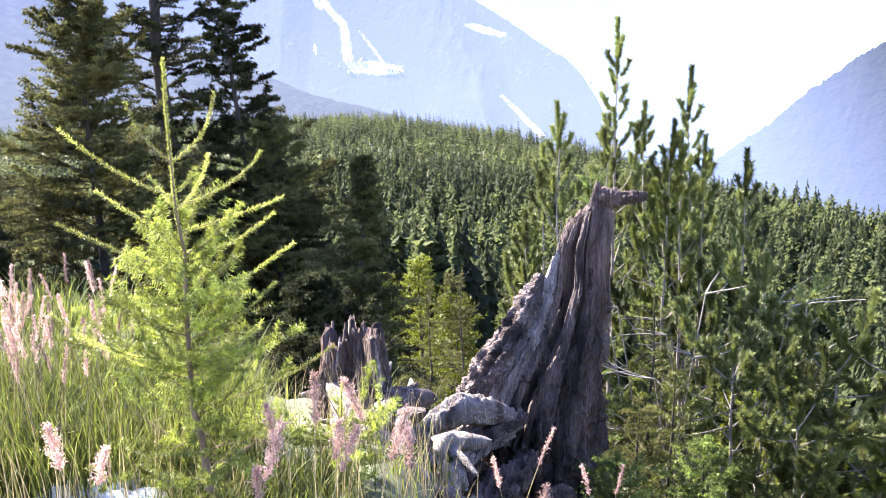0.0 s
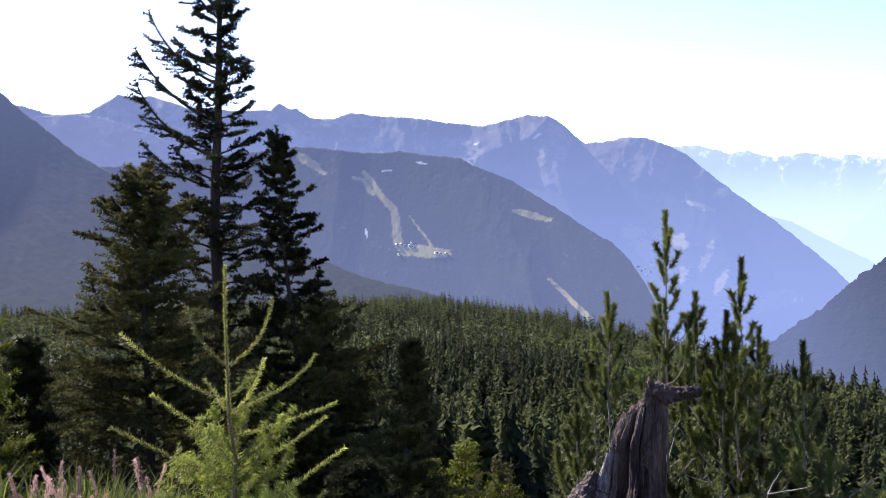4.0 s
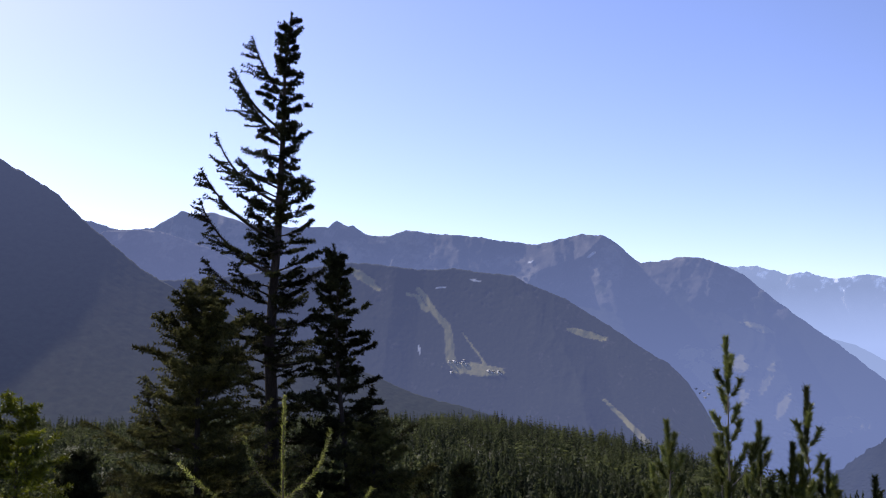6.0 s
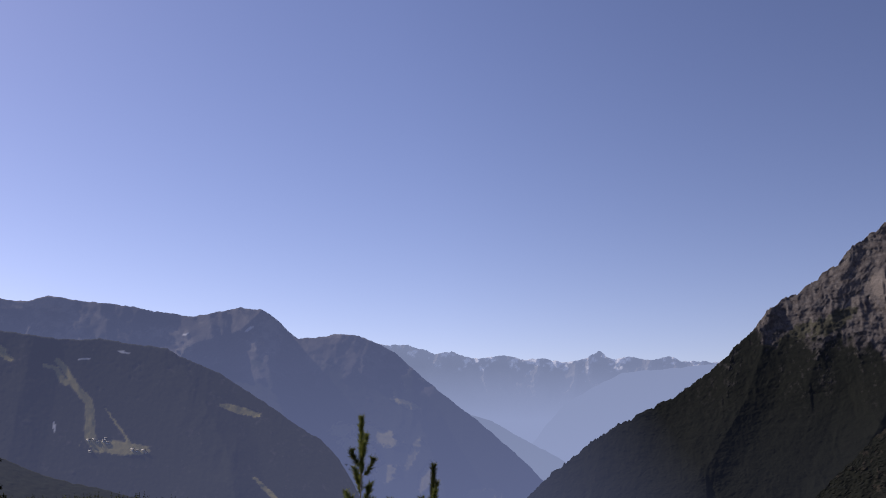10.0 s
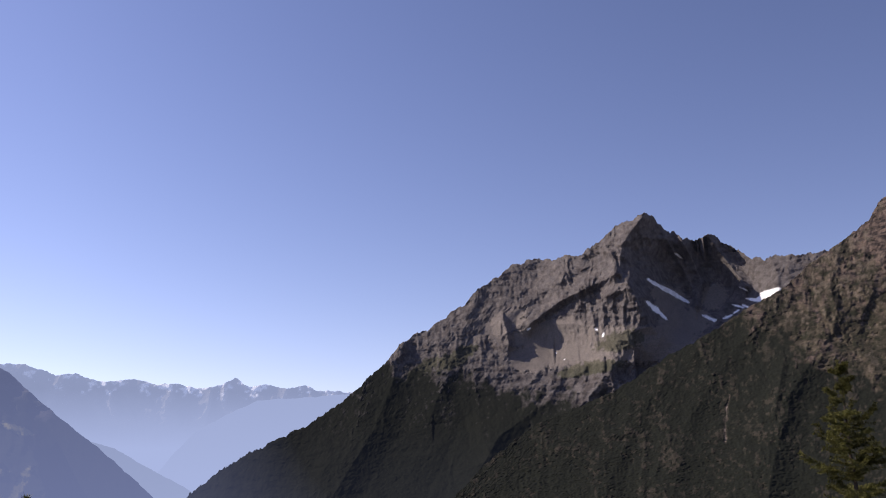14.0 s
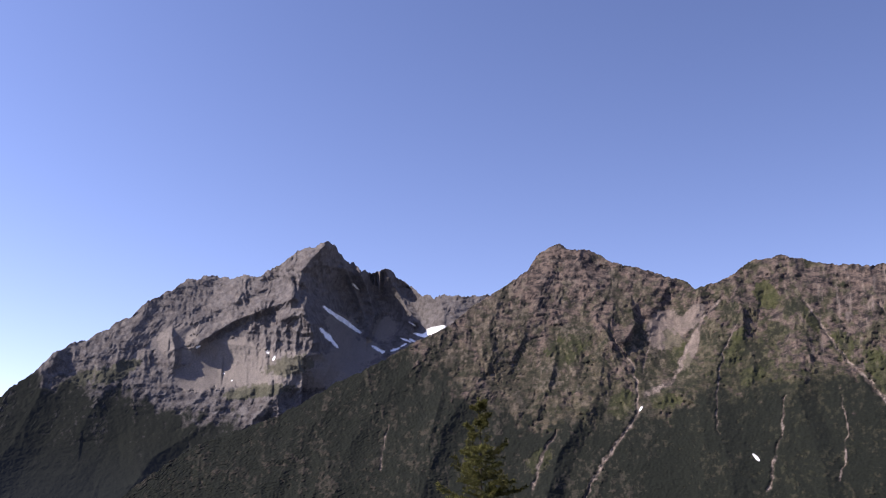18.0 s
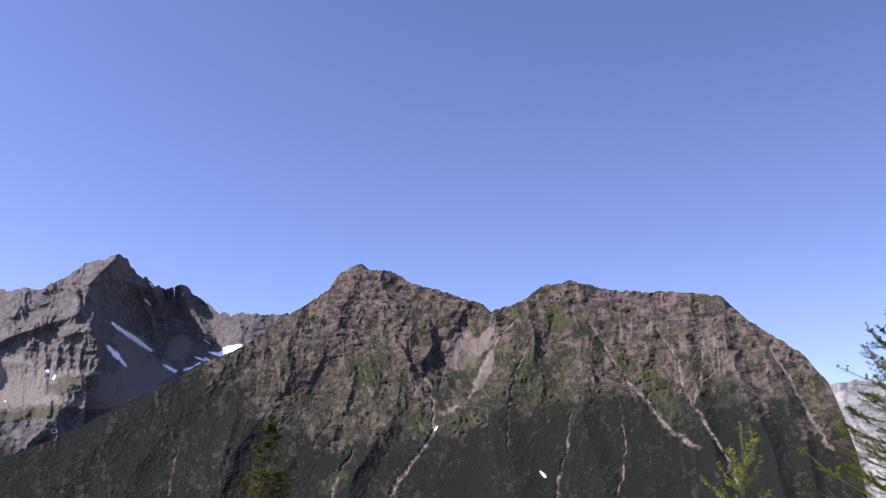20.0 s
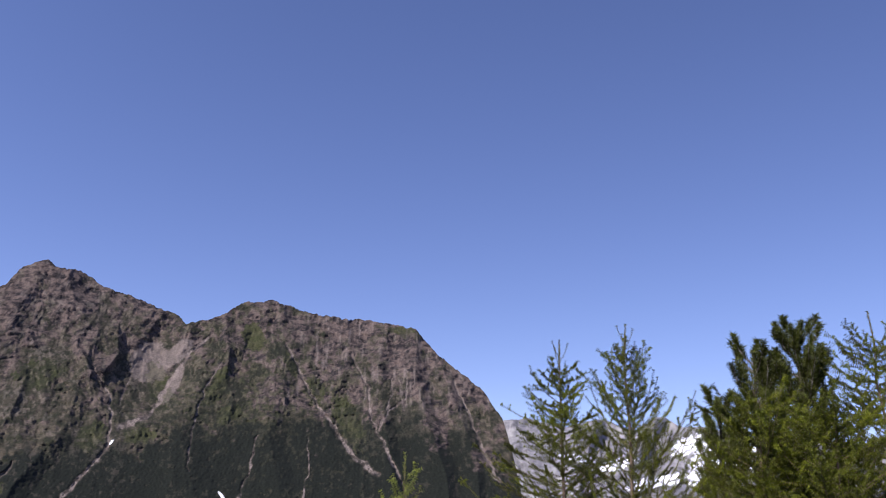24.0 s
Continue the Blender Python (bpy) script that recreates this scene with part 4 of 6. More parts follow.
# ---- trees ----
def conifer(name, label, at, height, style, seed, turn=0.0, group="", lean=(0.0, 0.0), split=True, category="tree", limbs=()):
    """A conifer with a tapered trunk and limbs that carry twigs and needles.
    style: trunk radius, limb count, first limb (share of the height), length(f), rise0(f), rise1(f), twigs per limb, twig share, needle spacing,
    count, length, width, spread, forward, bare share of a limb, materials. limbs: further limbs (height share, bearing, length, rise0, rise1)."""
    rng = np.random.default_rng(seed)
    s = style
    tree = thing(name, at, label, category, group, turn)
    n = 14
    f = np.linspace(0, 1, n)
    bow = np.cumsum(rng.normal(0, s.get("crook", 0.006), (n, 2)), 0) * height
    bow -= bow[0]
    line = np.stack([lean[0] * f + bow[:, 0] * (1 - f * 0.3), lean[1] * f + bow[:, 1] * (1 - f * 0.3), f * height], -1)
    part("trunk", tube(line, s["trunk"] * (1 - f * 0.93) * (1 + 0.5 * np.exp(-f * 14)), 9, 0.08, rng), s["bark"], tree, smooth=True)
    top = lambda h: np.array([np.interp(h, f, line[:, k]) for k in range(3)])
    crown, wood = [], []
    plan = []
    for k in range(s["count"]):
        h = s["first"] + (s.get("last", 0.985) - s["first"]) * (max(0.0, k + rng.uniform(-0.4, 0.4)) / s["count"]) ** s.get("crowd", 0.85)
        h = float(np.clip(h, 0.02, 0.985))
        g = (h - s["first"]) / (1 - s["first"])
        plan.append((h, k * 2.39996 + rng.uniform(-0.5, 0.5), s["length"](g) * rng.uniform(*s.get("spans", (0.65, 1.15))), s["rise0"](g) + rng.normal(0, s.get("stray", 6)), s["rise1"](g) + rng.normal(0, 1.5 * s.get("stray", 6))))
    body = len(plan)
    plan += [(h, radians(b), l, r0, r1) for h, b, l, r0, r1 in limbs]
    for k_limb, (h, a, ln, r0, r1) in enumerate(plan):
        shoot = k_limb >= body
        limb = curve_out(top(h), a, ln, r0, r1, 9, rng, s.get("wobble", 0.08))
        rad = max(0.0022, s["trunk"] * s.get("limb", 0.22) * (ln / max(s["length"](0.0), s["length"](0.4))) ** 0.8)
        geo = [tube(limb, rad * np.linspace(1, 0.25, 9), 5)]
        bare = s.get("shoot_bare", s["bare"]) if shoot else s["bare"] * (1 - s.get("close", 0) * h)
        lines = [(limb, bare)]
        for t in range(s.get("shoot_twigs", s["twigs"]) if shoot else s["twigs"]):
            u = rng.uniform(s.get("twig_from", bare) + 0.05, 0.97)
            k = min(7, int(u * 8))
            p = limb[k] + (limb[k + 1] - limb[k]) * (u * 8 - k)
            side = 1 if t % 2 else -1
            tl = ln * s["twig"] * (1.15 - u) * rng.uniform(0.6, 1.3)
            tw = curve_out(p, a + side * radians(rng.uniform(30, 70)), max(tl, s["gap"] * 2), s["rise0"](h) * 0.3 + s.get("twig_rise", 0) + rng.uniform(-18, 18), s["rise1"](h) * 0.5 + s.get("twig_end", 0) + rng.uniform(-20, 20), 5, rng, 0.1)
            lines.append((tw, s.get("twig_bare", 0.05)))
            geo.append(tube(tw, rad * 0.4 * np.linspace(1, 0.3, 5), 3))
        P, D = [], []
        for l, first in lines:
            p, d = along(l, s["gap"], first)
            P.append(p)
            D.append(d)
        P, D = np.concatenate(P), np.concatenate(D)
        if s.get("tuft") and not shoot:
            keep = rng.uniform(size=len(P)) < s["tuft"]
            if s.get("clump"):
                keep &= grain_at(P[:, 0] * 2.6 + 31 * h, P[:, 1] * 2.6 + P[:, 2] * 2.2, seed) > -s["clump"]
            P, D = P[keep], D[keep]
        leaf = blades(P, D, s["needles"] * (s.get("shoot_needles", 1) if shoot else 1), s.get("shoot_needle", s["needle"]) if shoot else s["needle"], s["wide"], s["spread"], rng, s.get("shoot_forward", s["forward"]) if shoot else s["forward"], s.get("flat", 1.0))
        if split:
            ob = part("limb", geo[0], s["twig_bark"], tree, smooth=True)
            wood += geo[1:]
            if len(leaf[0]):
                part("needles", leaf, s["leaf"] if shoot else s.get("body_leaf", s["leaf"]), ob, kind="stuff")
        else:
            wood.append(joined(geo))
            crown.append(leaf)
    p, d = along(line[int(n * s.get("bare_stem", 0.8)):], s["gap"] * 0.6)
    tip = blades(p, d, s["needles"], s.get("shoot_needle", s["needle"]), s["wide"], s["spread"], rng, s.get("shoot_forward", s["forward"]) + 0.3)
    if split:
        part("leader_needles", tip, s["leaf"], tree, kind="stuff")
        if wood:
            part("twig_mass", joined(wood), s["twig_bark"], tree, kind="stuff")
    else:
        part("limb_mass", joined(wood), s["twig_bark"], tree, smooth=True, kind="stuff")
        part("crown", joined(crown + [tip]), s["leaf"], tree, kind="stuff")
    return tree


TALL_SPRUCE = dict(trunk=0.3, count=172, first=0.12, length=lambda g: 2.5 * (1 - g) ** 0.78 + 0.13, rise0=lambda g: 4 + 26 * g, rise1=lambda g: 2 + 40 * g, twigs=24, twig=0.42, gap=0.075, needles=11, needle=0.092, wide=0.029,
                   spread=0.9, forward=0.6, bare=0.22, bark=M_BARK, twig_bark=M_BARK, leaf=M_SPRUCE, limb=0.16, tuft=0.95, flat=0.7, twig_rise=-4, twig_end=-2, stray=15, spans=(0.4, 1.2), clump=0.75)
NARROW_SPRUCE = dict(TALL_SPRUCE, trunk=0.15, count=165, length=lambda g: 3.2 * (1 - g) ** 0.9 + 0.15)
FULL_SPRUCE = dict(TALL_SPRUCE, trunk=0.18, count=160, length=lambda g: 4.8 * (1 - g) ** 0.8 + 0.25, twigs=26, tuft=1.0, leaf=M_SPRUCE_WARM, needles=12, bare=0.08)
SMALL_SPRUCE = dict(TALL_SPRUCE, trunk=0.1, count=100, first=0.05, length=lambda g: 1.5 * (1 - g) ** 0.9 + 0.08, leaf=M_SPRUCE_WARM, bare=0.1, tuft=1.0, needles=7)
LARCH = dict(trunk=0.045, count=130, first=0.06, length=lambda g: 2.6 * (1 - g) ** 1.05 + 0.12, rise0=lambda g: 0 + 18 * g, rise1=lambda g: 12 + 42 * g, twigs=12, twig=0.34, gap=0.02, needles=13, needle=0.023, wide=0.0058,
             spread=1.0, forward=0.35, last=0.92, bare=0.04, bark=M_LARCH_BARK, twig_bark=M_LARCH_BARK, leaf=M_LARCH_SHADED, limb=0.2, twig_end=10, stray=8, shoot_twigs=0)
TIPS = [(0.955, 20, 0.22, 55, 78), (0.94, 200, 0.25, 50, 75), (0.93, 110, 0.26, 45, 70), (0.92, 290, 0.28, 45, 72), (0.9, 60, 0.3, 40, 66), (0.88, 240, 0.32, 40, 66)]
STONE_PINE = dict(trunk=0.05, count=26, first=0.1, length=lambda g: 0.85 * (1 - g) ** 0.7 + 0.2, rise0=lambda g: 8 + 30 * g, rise1=lambda g: 74 + 6 * g, twigs=4, twig=0.45, twig_bare=0.5, twig_from=0.35, gap=0.009, needles=14, needle=0.062, wide=0.008,
                  spread=0.8, forward=0.95, close=0.25, bare_stem=0.86, shoot_twigs=1, shoot_bare=0.2, bare=0.68, bark=M_TWIG, twig_bark=M_TWIG, leaf=M_PINE, limb=0.26, twig_rise=45, twig_end=62, crook=0.004, spans=(0.5, 1.3))

# three spruces grown close together, and smaller ones beside them
at = on_ground(-14.6, 25.7)
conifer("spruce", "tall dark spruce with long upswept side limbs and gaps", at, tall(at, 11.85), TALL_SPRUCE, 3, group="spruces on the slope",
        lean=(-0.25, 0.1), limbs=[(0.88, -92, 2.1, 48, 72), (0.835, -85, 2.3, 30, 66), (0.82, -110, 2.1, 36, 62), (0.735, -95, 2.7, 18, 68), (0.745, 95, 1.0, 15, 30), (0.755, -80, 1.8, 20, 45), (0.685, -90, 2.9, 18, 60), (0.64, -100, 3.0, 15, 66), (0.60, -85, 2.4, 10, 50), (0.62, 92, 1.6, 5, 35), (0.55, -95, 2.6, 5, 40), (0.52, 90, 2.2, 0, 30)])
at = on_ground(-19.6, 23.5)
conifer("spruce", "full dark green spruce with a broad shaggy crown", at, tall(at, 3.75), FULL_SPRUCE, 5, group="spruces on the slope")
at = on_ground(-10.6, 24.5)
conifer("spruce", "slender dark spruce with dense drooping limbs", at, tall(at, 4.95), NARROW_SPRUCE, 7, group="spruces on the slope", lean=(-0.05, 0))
at = on_ground(-9.0, 23.0)
conifer("spruce", "low broad spruce standing in the shade", at, tall(at, 0.40), dict(FULL_SPRUCE, count=110), 9, group="spruces on the slope")
at = on_ground(-4.65, 20.0)
conifer("spruce", "small olive green spruce with a pointed top", at, tall(at, -0.18), dict(SMALL_SPRUCE, count=120, twigs=20, length=lambda g: 2.0 * (1 - g) ** 0.85 + 0.08), 13, group="spruces on the slope")
at = on_ground(-26.3, 20.0)
conifer("spruce", "thin dark spruce at the edge of the stand", at, tall(at, 0.05), dict(FULL_SPRUCE, count=120, trunk=0.1, leaf=M_SPRUCE, length=lambda g: 1.2 * (1 - g) ** 0.6 + 0.15), 15, group="spruces on the slope")
at = on_ground(-29.3, 17.0)
conifer("larch", "light green larch at the edge of the spruce stand", at, tall(at, 1.15), dict(SMALL_SPRUCE, trunk=0.09, count=84, twigs=22, length=lambda g: 2.3 * (1 - g) ** 0.7 + 0.15, leaf=M_LARCH_SHADED, needle=0.09, wide=0.024), 16, group="spruces on the slope")
at = on_ground(-6.8, 15.0)
conifer("spruce", "short dark spruce below the small stump", at, tall(at, -1.70), dict(SMALL_SPRUCE, count=120, length=lambda g: 2.6 * (1 - g) ** 1.0 + 0.1, leaf=M_SPRUCE), 17, group="spruces on the slope")

RIGHT = (0.36, -0.38)
# beside the path: larches, a spruce and stone pines
at = on_ground(59.6, 13.0, frm=RIGHT)
conifer("small_spruce", "thin olive green spruce with a ragged top", at, tall(at, 3.1), dict(SMALL_SPRUCE, trunk=0.05, count=70, length=lambda g: 1.25 * (1 - g) ** 0.85 + 0.08, gap=0.03, needle=0.045, wide=0.011, twigs=16, needles=11, leaf=M_SPRUCE_WARM), 21)
at = on_ground(95.9, 11.0, frm=RIGHT)
conifer("larch", "slender larch with thin upright tips", at, tall(at, 4.02), LARCH, 23, group="larches beside the path", limbs=TIPS)
at = on_ground(100.3, 10.6, frm=RIGHT)
conifer("larch", "bushy larch with long bare leading shoots", at, tall(at, 4.10), dict(LARCH, rise0=lambda g: 15 + 24 * g, rise1=lambda g: 38 + 36 * g, twigs=10), 25, group="larches beside the path", limbs=TIPS)
at = on_ground(106.8, 9.0, frm=RIGHT)
conifer("larch", "dense green larch in front of the stone pine", at, tall(at, 3.2), dict(LARCH, count=150, length=lambda g: 1.7 * (1 - g) ** 0.7 + 0.15, twigs=13), 27, group="larches beside the path")
at = on_ground(113.7, 10.0, frm=RIGHT)
conifer("larch", "larch with fine drooping twigs", at, tall(at, 3.92), dict(LARCH, count=150, length=lambda g: 1.9 * (1 - g) ** 0.75 + 0.15, twigs=12), 29, group="larches beside the path")
at = on_ground(112.0, 8.8, frm=RIGHT)
conifer("larch", "low green larch beside the stone pine", at, tall(at, 3.0), dict(LARCH, count=150, length=lambda g: 1.8 * (1 - g) ** 0.7 + 0.15, twigs=13), 30, group="larches beside the path")
at = on_ground(86.3, 8.0, frm=RIGHT)
conifer("larch_sapling", "small yellowish larch sapling with thin shoots", at, tall(at, 2.44), dict(LARCH, trunk=0.02, count=50, length=lambda g: 0.85 * (1 - g) ** 0.8 + 0.1, twigs=5, rise0=lambda g: 15 + 25 * g, rise1=lambda g: 30 + 40 * g, leaf=M_LARCH_BODY, needles=9), 31)
BIG_PINE = dict(STONE_PINE, twig_bare=0.05, twig_from=0.2, close=0.9, twig=0.45, bark=M_BARK, trunk=0.09, count=95, length=lambda g: 1.2 * (1 - g) ** 0.55 + 0.16, rise0=lambda g: 18 + 20 * g, rise1=lambda g: 45 + 30 * g, twigs=9, gap=0.02, needles=13, needle=0.062, wide=0.0075, bare=0.15, forward=0.6, spans=(0.65, 1.15), spread=0.85, twig_rise=35, twig_end=50, leaf=M_PINE_BLUE)
at = on_ground(110.0, 10.4, frm=RIGHT)
conifer("stone_pine", "dense dark stone pine with several blunt tops", at, tall(at, 3.82), BIG_PINE, 33)
at = on_ground(107.3, 10.3, frm=RIGHT)
conifer("stone_pine", "smaller dark stone pine leaning on its neighbour", at, tall(at, 3.66), dict(BIG_PINE, count=70, length=lambda g: 0.8 * (1 - g) ** 0.5 + 0.2), 35)
at = on_ground(105.2, 10.4, frm=RIGHT)
conifer("stone_pine", "low stone pine with spreading blunt limbs", at, tall(at, 3.12), dict(BIG_PINE, count=56, length=lambda g: 0.7 * (1 - g) ** 0.5 + 0.2), 36)

# the young pines below the bank
LOW_PINE = dict(rise0=lambda g: 5 + 30 * g, rise1=lambda g: 35 + 35 * g, stray=20, twigs=7, twig_rise=12, twig_end=25, bare=0.45, twig_bare=0.25)
for az, d, top, n, seed, lab in ((11.75, 9.3, 2.06, 52, 41, "young pine with upright needle brushes and a long leader"), (16.45, 9.6, 1.6, 46, 43, "young pine with bare silvery lower branches"),
                                 (8.4, 8.9, 1.28, 40, 45, "bushy young pine with dense green brushes"), (18.9, 9.3, 0.82, 36, 47, "leaning young pine with sparse brushes"),
                                 (14.2, 9.0, 1.1, 34, 49, "short young pine crowded by its neighbours"), (20.8, 8.6, -0.05, 40, 51, "low pine bush with pale twigs"),
                                 (24.5, 8.2, -0.62, 44, 53, "spreading pine bush with pale twigs"), (22.8, 7.4, -0.95, 40, 55, "dense low pine bush"), (27.5, 8.4, -0.45, 40, 57, "dark low pine bush"), (6.4, 8.6, 0.3, 30, 58, "small pine behind the broken trunk"), (18.6, 7.6, -0.55, 34, 59, "low pine bush with pale twigs beside the trunk"),
                                 (11.0, 9.7, 1.13, 34, 151, "slim young pine between taller ones"), (13.1, 9.9, 1.25, 38, 153, "young pine with a thin bare stem"), (15.5, 9.1, 1.0, 36, 155, "young pine with short bright brushes"), (17.5, 9.5, 0.93, 34, 157, "crooked young pine with grey branches"), (7.2, 9.2, 0.85, 34, 159, "young pine with dark brushes behind the broken trunk")):
    base = on_ground(az, d)
    low = top < 0.2
    conifer("pine", lab, base, top - 0.06 - base[2], dict(STONE_PINE, crowd=0.8, last=0.93 if low else 0.82, trunk=0.036, count=int(n * (0.75 if low else 0.72)), length=(lambda g: 0.95 * (1 - g) ** 0.4 + 0.25) if low else STONE_PINE["length"], first=0.05 if low else 0.22, leaf=M_PINE if seed not in (49, 57) else M_PINE_BLUE, **LOW_PINE if low else {}), seed, group="young pines below the bank",
            limbs=[] if low else [(0.34, 80, 0.9, 5, 25), (0.3, 100, 1.1, 0, 20), (0.45, -85, 0.8, 15, 70)] + [(0.955 - 0.0125 * j, 137 * j + seed, 0.17 + 0.012 * j, 38, 70) for j in range(13)])
# dead pale branches among the pines
for k in range(15):
    rng = np.random.default_rng(300 + k)
    az, d, z = rng.uniform(12.5, 22.5), rng.uniform(7.2, 9.2), rng.uniform(-1.3, -0.25)
    if az > 19:
        z -= 0.6
    b, ln = rng.choice([-1, 1]) * rng.uniform(50, 110), rng.uniform(0.5, 0.95)
    foot = on_ground(az, d, 0.05)
    ob = thing("dead_branch", foot, "bleached bare branch with thin forked twigs", "branch", "dead branches among the pines")
    main = curve_out((0, 0, 0), radians(b), z - foot[2] + 0.1, 89, 78, 7, rng, 0.06)
    main[:, 2] *= (z - foot[2]) / main[-1, 2]
    part("stem", tube(main, 0.009 * np.linspace(1, 0.5, 7), 5), M_TWIG, ob, smooth=True)
    for j in range(6):
        tw = curve_out(main[-1 - j // 2], radians(b) + rng.uniform(-0.8, 0.8), ln * rng.uniform(0.4, 1), rng.uniform(-5, 25), rng.uniform(0, 40), 14, rng, 0.12)
        part("twig", tube(tw, 0.0075 * np.linspace(1, 0.3, 14), 4), M_DEAD_TWIG, ob, smooth=True)
# bright young spruces behind the broken trunk
YOUNG = dict(SMALL_SPRUCE, trunk=0.035, count=60, length=lambda g: 0.75 * (1 - g) ** 0.7 + 0.08, gap=0.018, needle=0.023, wide=0.006, needles=8, twigs=11, leaf=M_BRIGHT, bare=0.05, rise1=lambda g: 15 + 30 * g)
for az, d, top, seed, lab, leaf in ((9.9, 8.0, 0.75, 61, "young spruce with fresh light green shoots", M_BRIGHT), (13.6, 7.8, -0.1, 63, "young spruce in the shade of the broken trunk", M_PINE_BLUE), (15.2, 7.2, -0.75, 65, "dense dark young spruce", M_PINE_BLUE), (13.2, 6.9, -0.95, 67, "low dark young spruce", M_SPRUCE_WARM),
                                    (17.0, 6.6, -1.1, 69, "low young spruce with light shoots", M_BRIGHT), (2.0, 12.0, -1.0, 71, "young spruce with olive green shoots on the slope", M_SPRUCE_WARM), (0.2, 14.0, -1.6, 73, "young spruce on the slope", M_SPRUCE_WARM), (4.6, 11.0, -0.6, 75, "slim young spruce on the slope", M_PINE_BLUE), (-1.6, 11.5, -2.3, 77, "low young spruce on the slope", M_SPRUCE_WARM), (12.0, 5.9, -1.0, 79, "low shrub of young spruce beside the trunk", M_BRIGHT)):
    base = on_ground(az, d)
    conifer("young_spruce", lab, base, top - base[2], dict(YOUNG, leaf=leaf), seed, group="young spruces on the slope")


# ---- the larch sapling in front ----
SAPLING = dict(trunk=0.014, count=56, first=0.10, last=0.64, length=lambda g: 0.42 * (1 - g) ** 0.9 + 0.09, rise0=lambda g: 2 + 24 * g, rise1=lambda g: 22 + 30 * g, twigs=11, twig=0.5, gap=0.008, needles=12, needle=0.019, wide=0.003, shoot_needle=0.014, shoot_forward=0.9,
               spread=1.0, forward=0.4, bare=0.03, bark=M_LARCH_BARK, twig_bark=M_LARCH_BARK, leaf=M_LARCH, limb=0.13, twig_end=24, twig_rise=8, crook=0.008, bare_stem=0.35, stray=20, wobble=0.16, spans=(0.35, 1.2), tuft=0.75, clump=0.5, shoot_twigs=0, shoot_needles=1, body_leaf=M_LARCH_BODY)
SHOOTS = [(0.80, -70, 0.27, 30, 52), (0.80, 75, 0.27, 22, 78), (0.73, -85, 0.40, 16, 46), (0.74, 120, 0.14, 20, 40), (0.715, -40, 0.2, 10, 30), (0.71, 75, 0.36, 10, 38), (0.70, 60, 0.22, 40, 70), (0.65, -95, 0.30, 24, 34), (0.66, 88, 0.36, 14, 22),
          (0.6, 80, 0.36, 6, 30), (0.57, -88, 0.42, 20, 30), (0.52, 96, 0.42, 4, 34), (0.48, -76, 0.46, 10, 40), (0.44, 84, 0.4, 16, 44), (0.36, -90, 0.58, 4, 26), (0.3, 85, 0.5, 0, 36), (0.42, 120, 0.4, 0, 40), (0.4, -130, 0.44, 8, 36)]
base = on_ground(-13.8, 2.9, 0.02)
tip = spot(-15.75, 0.1, 3.05)
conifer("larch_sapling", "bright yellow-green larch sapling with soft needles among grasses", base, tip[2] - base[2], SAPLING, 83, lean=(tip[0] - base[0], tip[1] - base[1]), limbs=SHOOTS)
base = on_ground(-5.4, 3.3, 0.02)
conifer("larch_sapling", "low bright larch seedling beside the small stump", base, 0.4, dict(SAPLING, trunk=0.009, count=22, length=lambda g: 0.32 * (1 - g) ** 0.6 + 0.06), 85)


# ---- single conifers on the slope below the bank ----
SLOPE_SPRUCE = dict(TALL_SPRUCE, trunk=0.12, count=70, first=0.06, length=lambda g: 2.0 * (1 - g) ** 0.85 + 0.12, twigs=9, gap=0.17, needles=6, needle=0.17, wide=0.06, tuft=1.0, bare=0.08, leaf=M_SPRUCE_WARM)
SLOPE_LARCH = dict(SLOPE_SPRUCE, length=lambda g: 2.1 * (1 - g) ** 0.65 + 0.15, rise0=lambda g: 5 + 25 * g, rise1=lambda g: 15 + 35 * g, leaf=M_LARCH_SHADED, needle=0.14, wide=0.05, twigs=8)
rng = np.random.default_rng(57)
models = []
for k, (h, st) in enumerate(((8.5, SLOPE_SPRUCE), (6.5, SLOPE_SPRUCE), (7.5, SLOPE_LARCH), (6.0, SLOPE_LARCH))):
    models.append((h, conifer("slope_larch" if st is SLOPE_LARCH else "slope_spruce", "light green larch standing on the slope" if st is SLOPE_LARCH else "dark olive spruce standing on the slope", (0, 0, 0), h, st, 700 + k, group="conifers on the slope", split=False)))
used = [0] * 4
while sum(used) < 44:
    az, d = rng.uniform(-8, 34), rng.uniform(26, 88)
    k = int(rng.integers(4))
    at = on_ground(az, d, 0.1)
    lift = math.degrees(math.atan2(at[2] + models[k][0] - EYE, d))
    if lift > -7.5 - 0.1 * max(0, az - 8):
        continue
    m = pose(*at, 0, 0, rng.uniform(0, 360))
    if used[k] == 0:
        models[k][1].matrix_world = m
    else:
        copy_thing(models[k][1], m)
    used[k] += 1


